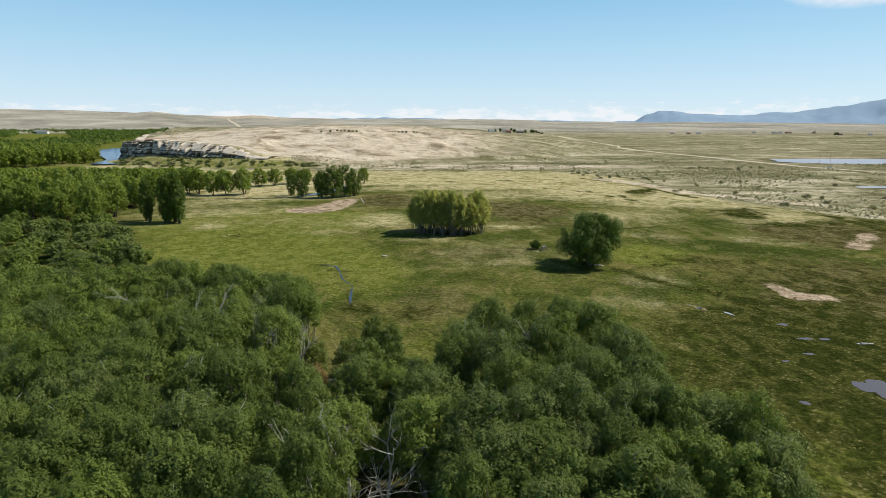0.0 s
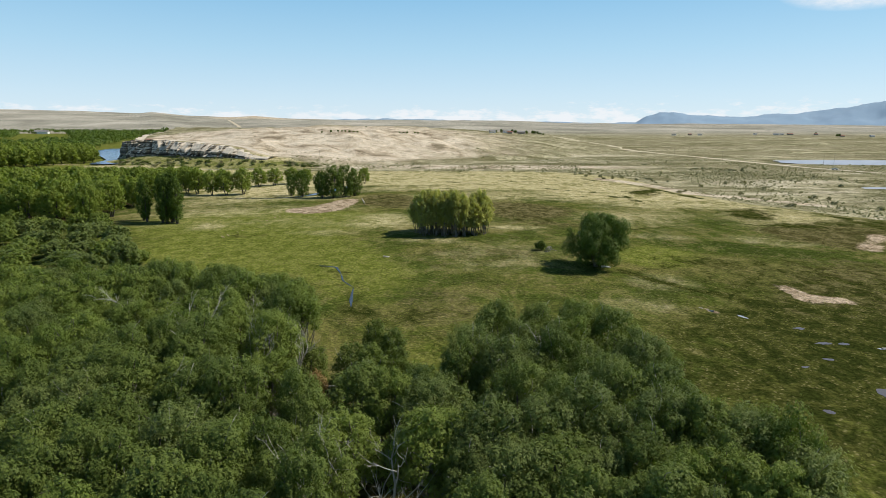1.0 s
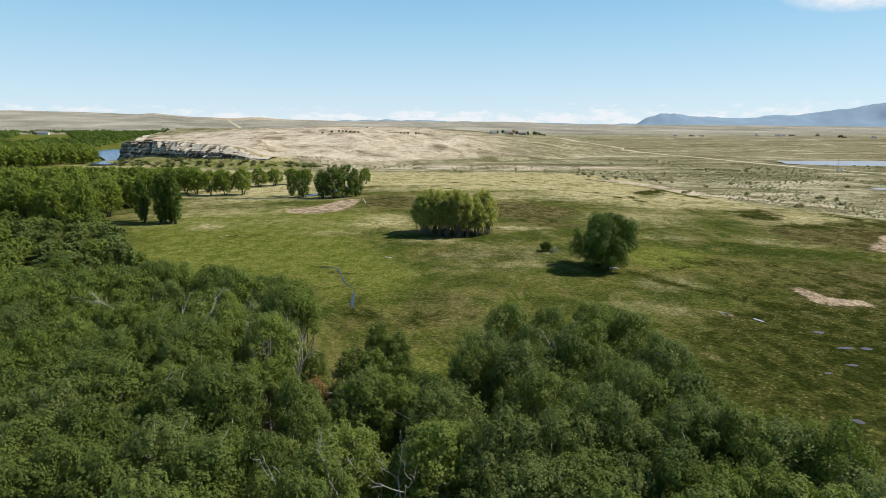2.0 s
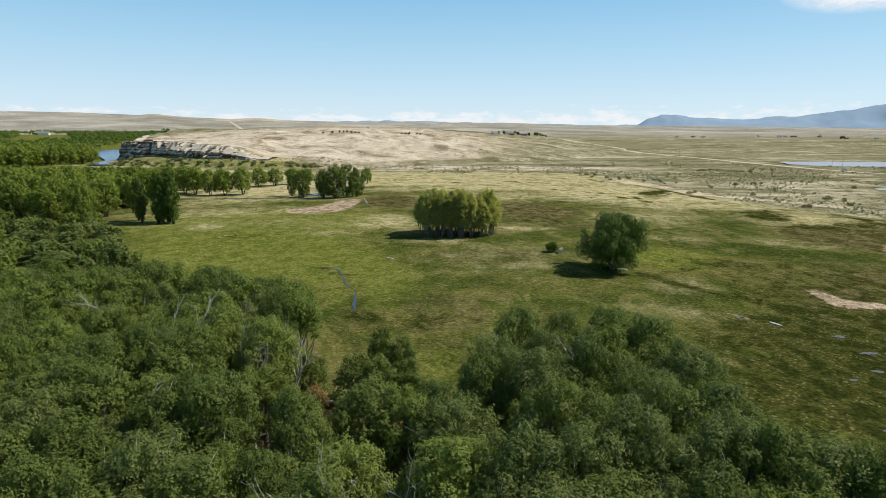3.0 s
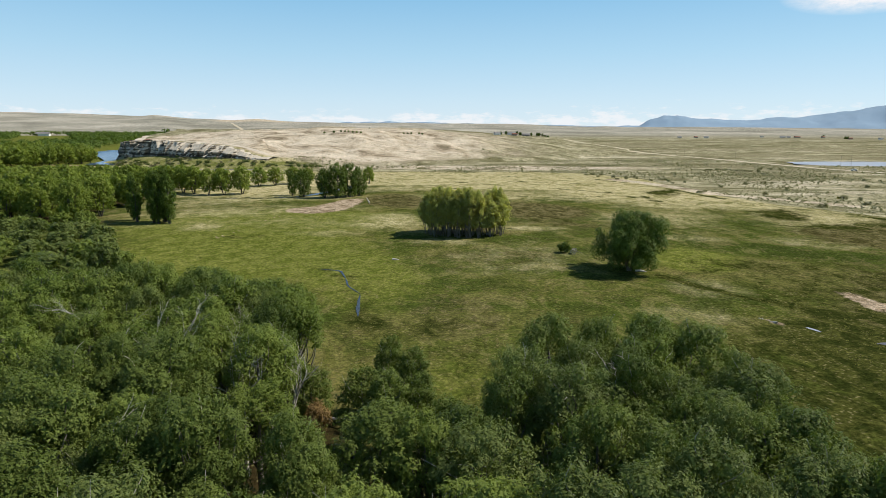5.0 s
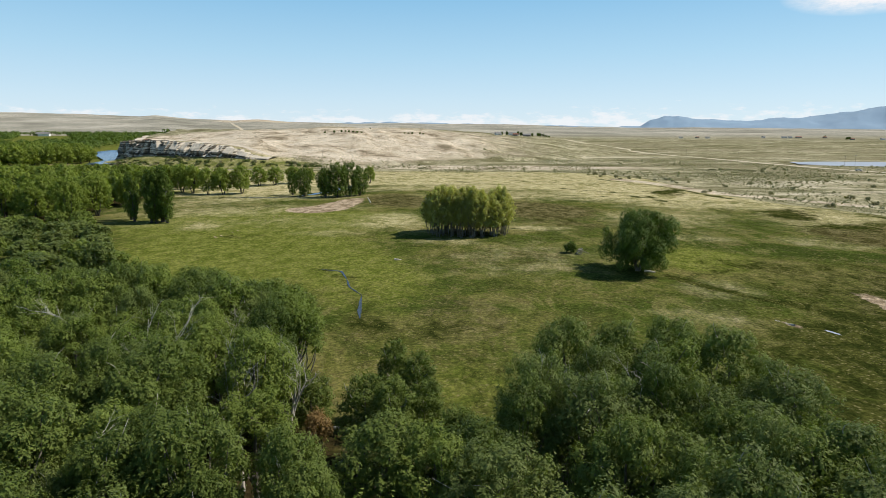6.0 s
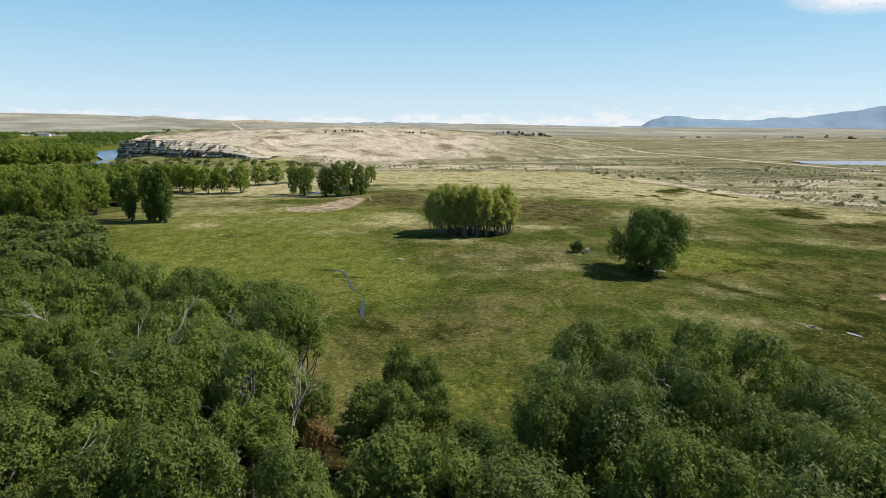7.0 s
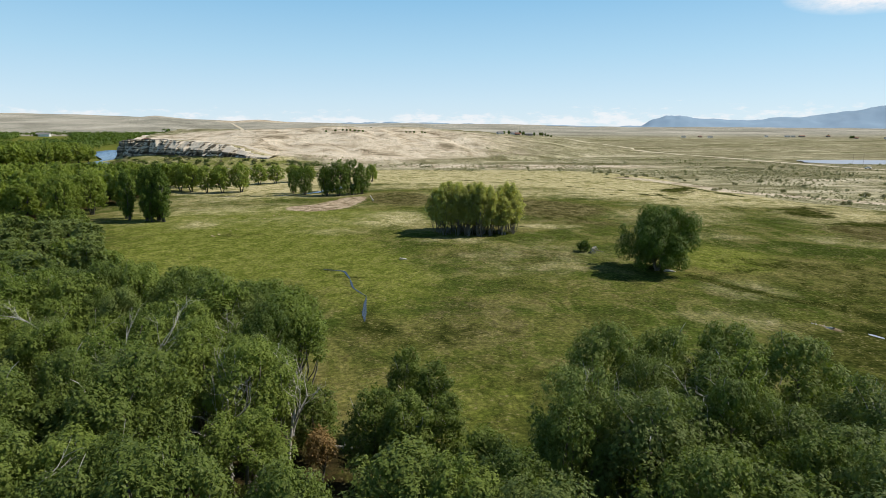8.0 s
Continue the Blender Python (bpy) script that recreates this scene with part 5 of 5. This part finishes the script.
def box_part(name, mat, root, size, at, bevel=0.03, label="", turn=0.0):
    bm = bmesh.new()
    bmesh.ops.create_cube(bm, size=1, matrix=pose(*at, 0, 0, turn) @ Matrix.Diagonal((*size, 1)))
    if bevel:
        bmesh.ops.bevel(bm, geom=bm.edges[:], offset=bevel, segments=1)
    return part(name, bm, mat, root, label)


def pickup(x, y, turn):
    root = new("pickup_truck")
    body = box_part("body", WHITE_PAINT, root, (5.2, 1.9, 0.7), (0, 0, 0.85), 0.12)
    box_part("cab", WHITE_PAINT, root, (2.2, 1.75, 0.75), (0.3, 0, 1.5), 0.2)
    box_part("windscreen", GLASS, root, (0.06, 1.5, 0.5), (1.42, 0, 1.55), 0.0)
    for sy in (-0.885, 0.885):
        box_part("side_window", GLASS, root, (1.7, 0.04, 0.42), (0.3, sy, 1.6), 0.0)
    for sx in (-1.6, 1.65):
        for sy in (-0.85, 0.85):
            bm = bmesh.new()
            bmesh.ops.create_cone(bm, cap_ends=True, segments=18, radius1=0.4, radius2=0.4, depth=0.26, matrix=pose(sx, sy, 0.4, 90))
            w = part("wheel", bm, RUBBER, root, "black rubber tyre")
            bm = bmesh.new()
            bmesh.ops.create_cone(bm, cap_ends=True, segments=14, radius1=0.22, radius2=0.2, depth=0.29, matrix=pose(sx, sy, 0.4, 90))
            part("rim", bm, STEEL, w)
    root.matrix_basis = pose(x, y, z_at(x, y) + 0.25, 0, 0, turn)
    tagged(root, "white pickup truck parked on the dirt road", "truck")


pickup(359.5, 558, -55)


def house(name, x, y, size, roof, wall_mat, roof_mat, turn, label, windows=3):
    """A gabled building: wall, roof, door and windows with frames."""
    L, W, H = size
    root = new(name)
    box_part("wall", wall_mat, root, (L, W, H), (0, 0, H / 2 - 0.2), 0.0)
    bm = bmesh.new()
    e = 0.5
    pts = [(-L / 2 - e, -W / 2 - e, H - 0.25), (-L / 2 - e, W / 2 + e, H - 0.25), (-L / 2 - e, 0, H + roof), (L / 2 + e, -W / 2 - e, H - 0.25), (L / 2 + e, W / 2 + e, H - 0.25), (L / 2 + e, 0, H + roof)]
    v = [bm.verts.new(q) for q in pts]
    for f in ((0, 2, 1), (3, 4, 5), (0, 3, 5, 2), (1, 2, 5, 4), (0, 1, 4, 3)):
        bm.faces.new([v[i] for i in f])
    part("roof", bm, roof_mat, root)
    box_part("door", WOOD, root, (1.1, 0.08, 2.1), (L * 0.08, -W / 2 - 0.03, 1.0), 0.0)
    for k in range(windows):
        u = -L * 0.38 + k * L * 0.76 / max(1, windows - 1)
        if abs(u - L * 0.08) > 1.2:
            w = box_part("window", WHITE_PAINT, root, (1.4, 0.08, 1.3), (u, -W / 2 - 0.03, H * 0.55), 0.0)
            box_part("pane", GLASS, w, (1.15, 0.05, 1.05), (u, -W / 2 - 0.07, H * 0.55), 0.0)
    root.matrix_basis = pose(x, y, z_at(x, y), 0, 0, turn)
    return tagged(root, label, "building")


house("ranch_house", -1230, 1872, (30, 14, 7), 5, WHITE_PAINT, ROOF_GREY, 10, "large pale ranch building at the edge of the woods", 5)
house("ranch_shed", -1262, 1900, (22, 12, 6), 5, WOOD, ROOF_GREY, 20, "low wooden ranch shed beside the woods", 3)
house("bluff_shed", -344, 721, (17, 5, 2.6), 0.8, WOOD, ROOF_RED, -14, "long low wooden shed on the cliff top", 4)
for x, y, l, w, h, m, r in ((100, 1262, 12, 8, 3.2, WHITE_PAINT, ROOF_GREY), (146, 1422, 16, 9, 4, WHITE_PAINT, ROOF_GREY), (152, 1405, 11, 8, 3.5, WOOD, ROOF_RED), (190, 1505, 18, 9, 4, WOOD, ROOF_GREY)):
    house("farm_house", x, y, (l, w, h), 2.5, m, r, rng.uniform(-20, 20), "small gabled farm building on the far plain")
for x, y, l, m in ((677, 1796, 16, WHITE_PAINT), (762, 1815, 20, WHITE_PAINT), (730, 1810, 15, WOOD), (1008, 1853, 22, WHITE_PAINT), (1030, 1860, 14, WHITE_PAINT), (1065, 1877, 26, WOOD), (1145, 1878, 16, WOOD), (1106, 1693, 14, WOOD), (1186, 1689, 16, WHITE_PAINT), (960, 1880, 12, WHITE_PAINT)):
    house("far_house", x, y, (l * 0.65, 7, 3.2), 2.0, m, ROOF_RED if m == WOOD else ROOF_GREY, rng.uniform(-25, 25), "tiny gabled house on the distant plain")
far_tree = Grove("windbreak_tree", kinds_of(2, 340, 9.0, 4.0, 0.0, LEAF_DEEP, 500, 0.9, lobe_count=18, lobe=0.36, twigs=0, limbs=3), "dark windbreak tree on the open plain", "windbreak trees")
for x, y in [(-156, 780), (-144, 779), (-135, 779), (-130, 778), (-126, 780), (-121, 781), (-116, 783), (-111, 784), (-60, 824), (-55, 823), (-50, 823), (-40, 833), (-36, 834), (-140, 1100)]:
    far_tree.put(rng.randrange(4), x, y, rng.uniform(1.7, 2.8), rng.uniform(1.1, 1.8), rng.uniform(0, 360))
for x, y in [(108, 1270), (160, 1430), (168, 1436), (196, 1510), (206, 1520), (226, 1556), (232, 1560), (240, 1564), (247, 1566), (256, 1570), (132, 1400), (1090, 1690), (1098, 1700), (1104, 1702), (1150, 1886), (-1262, 1880), (-1275, 1890), (-1290, 1896), (-1250, 1905)]:
    far_tree.put(rng.randrange(4), x, y, rng.uniform(5, 9), rng.uniform(2.6, 4.2), rng.uniform(0, 360))
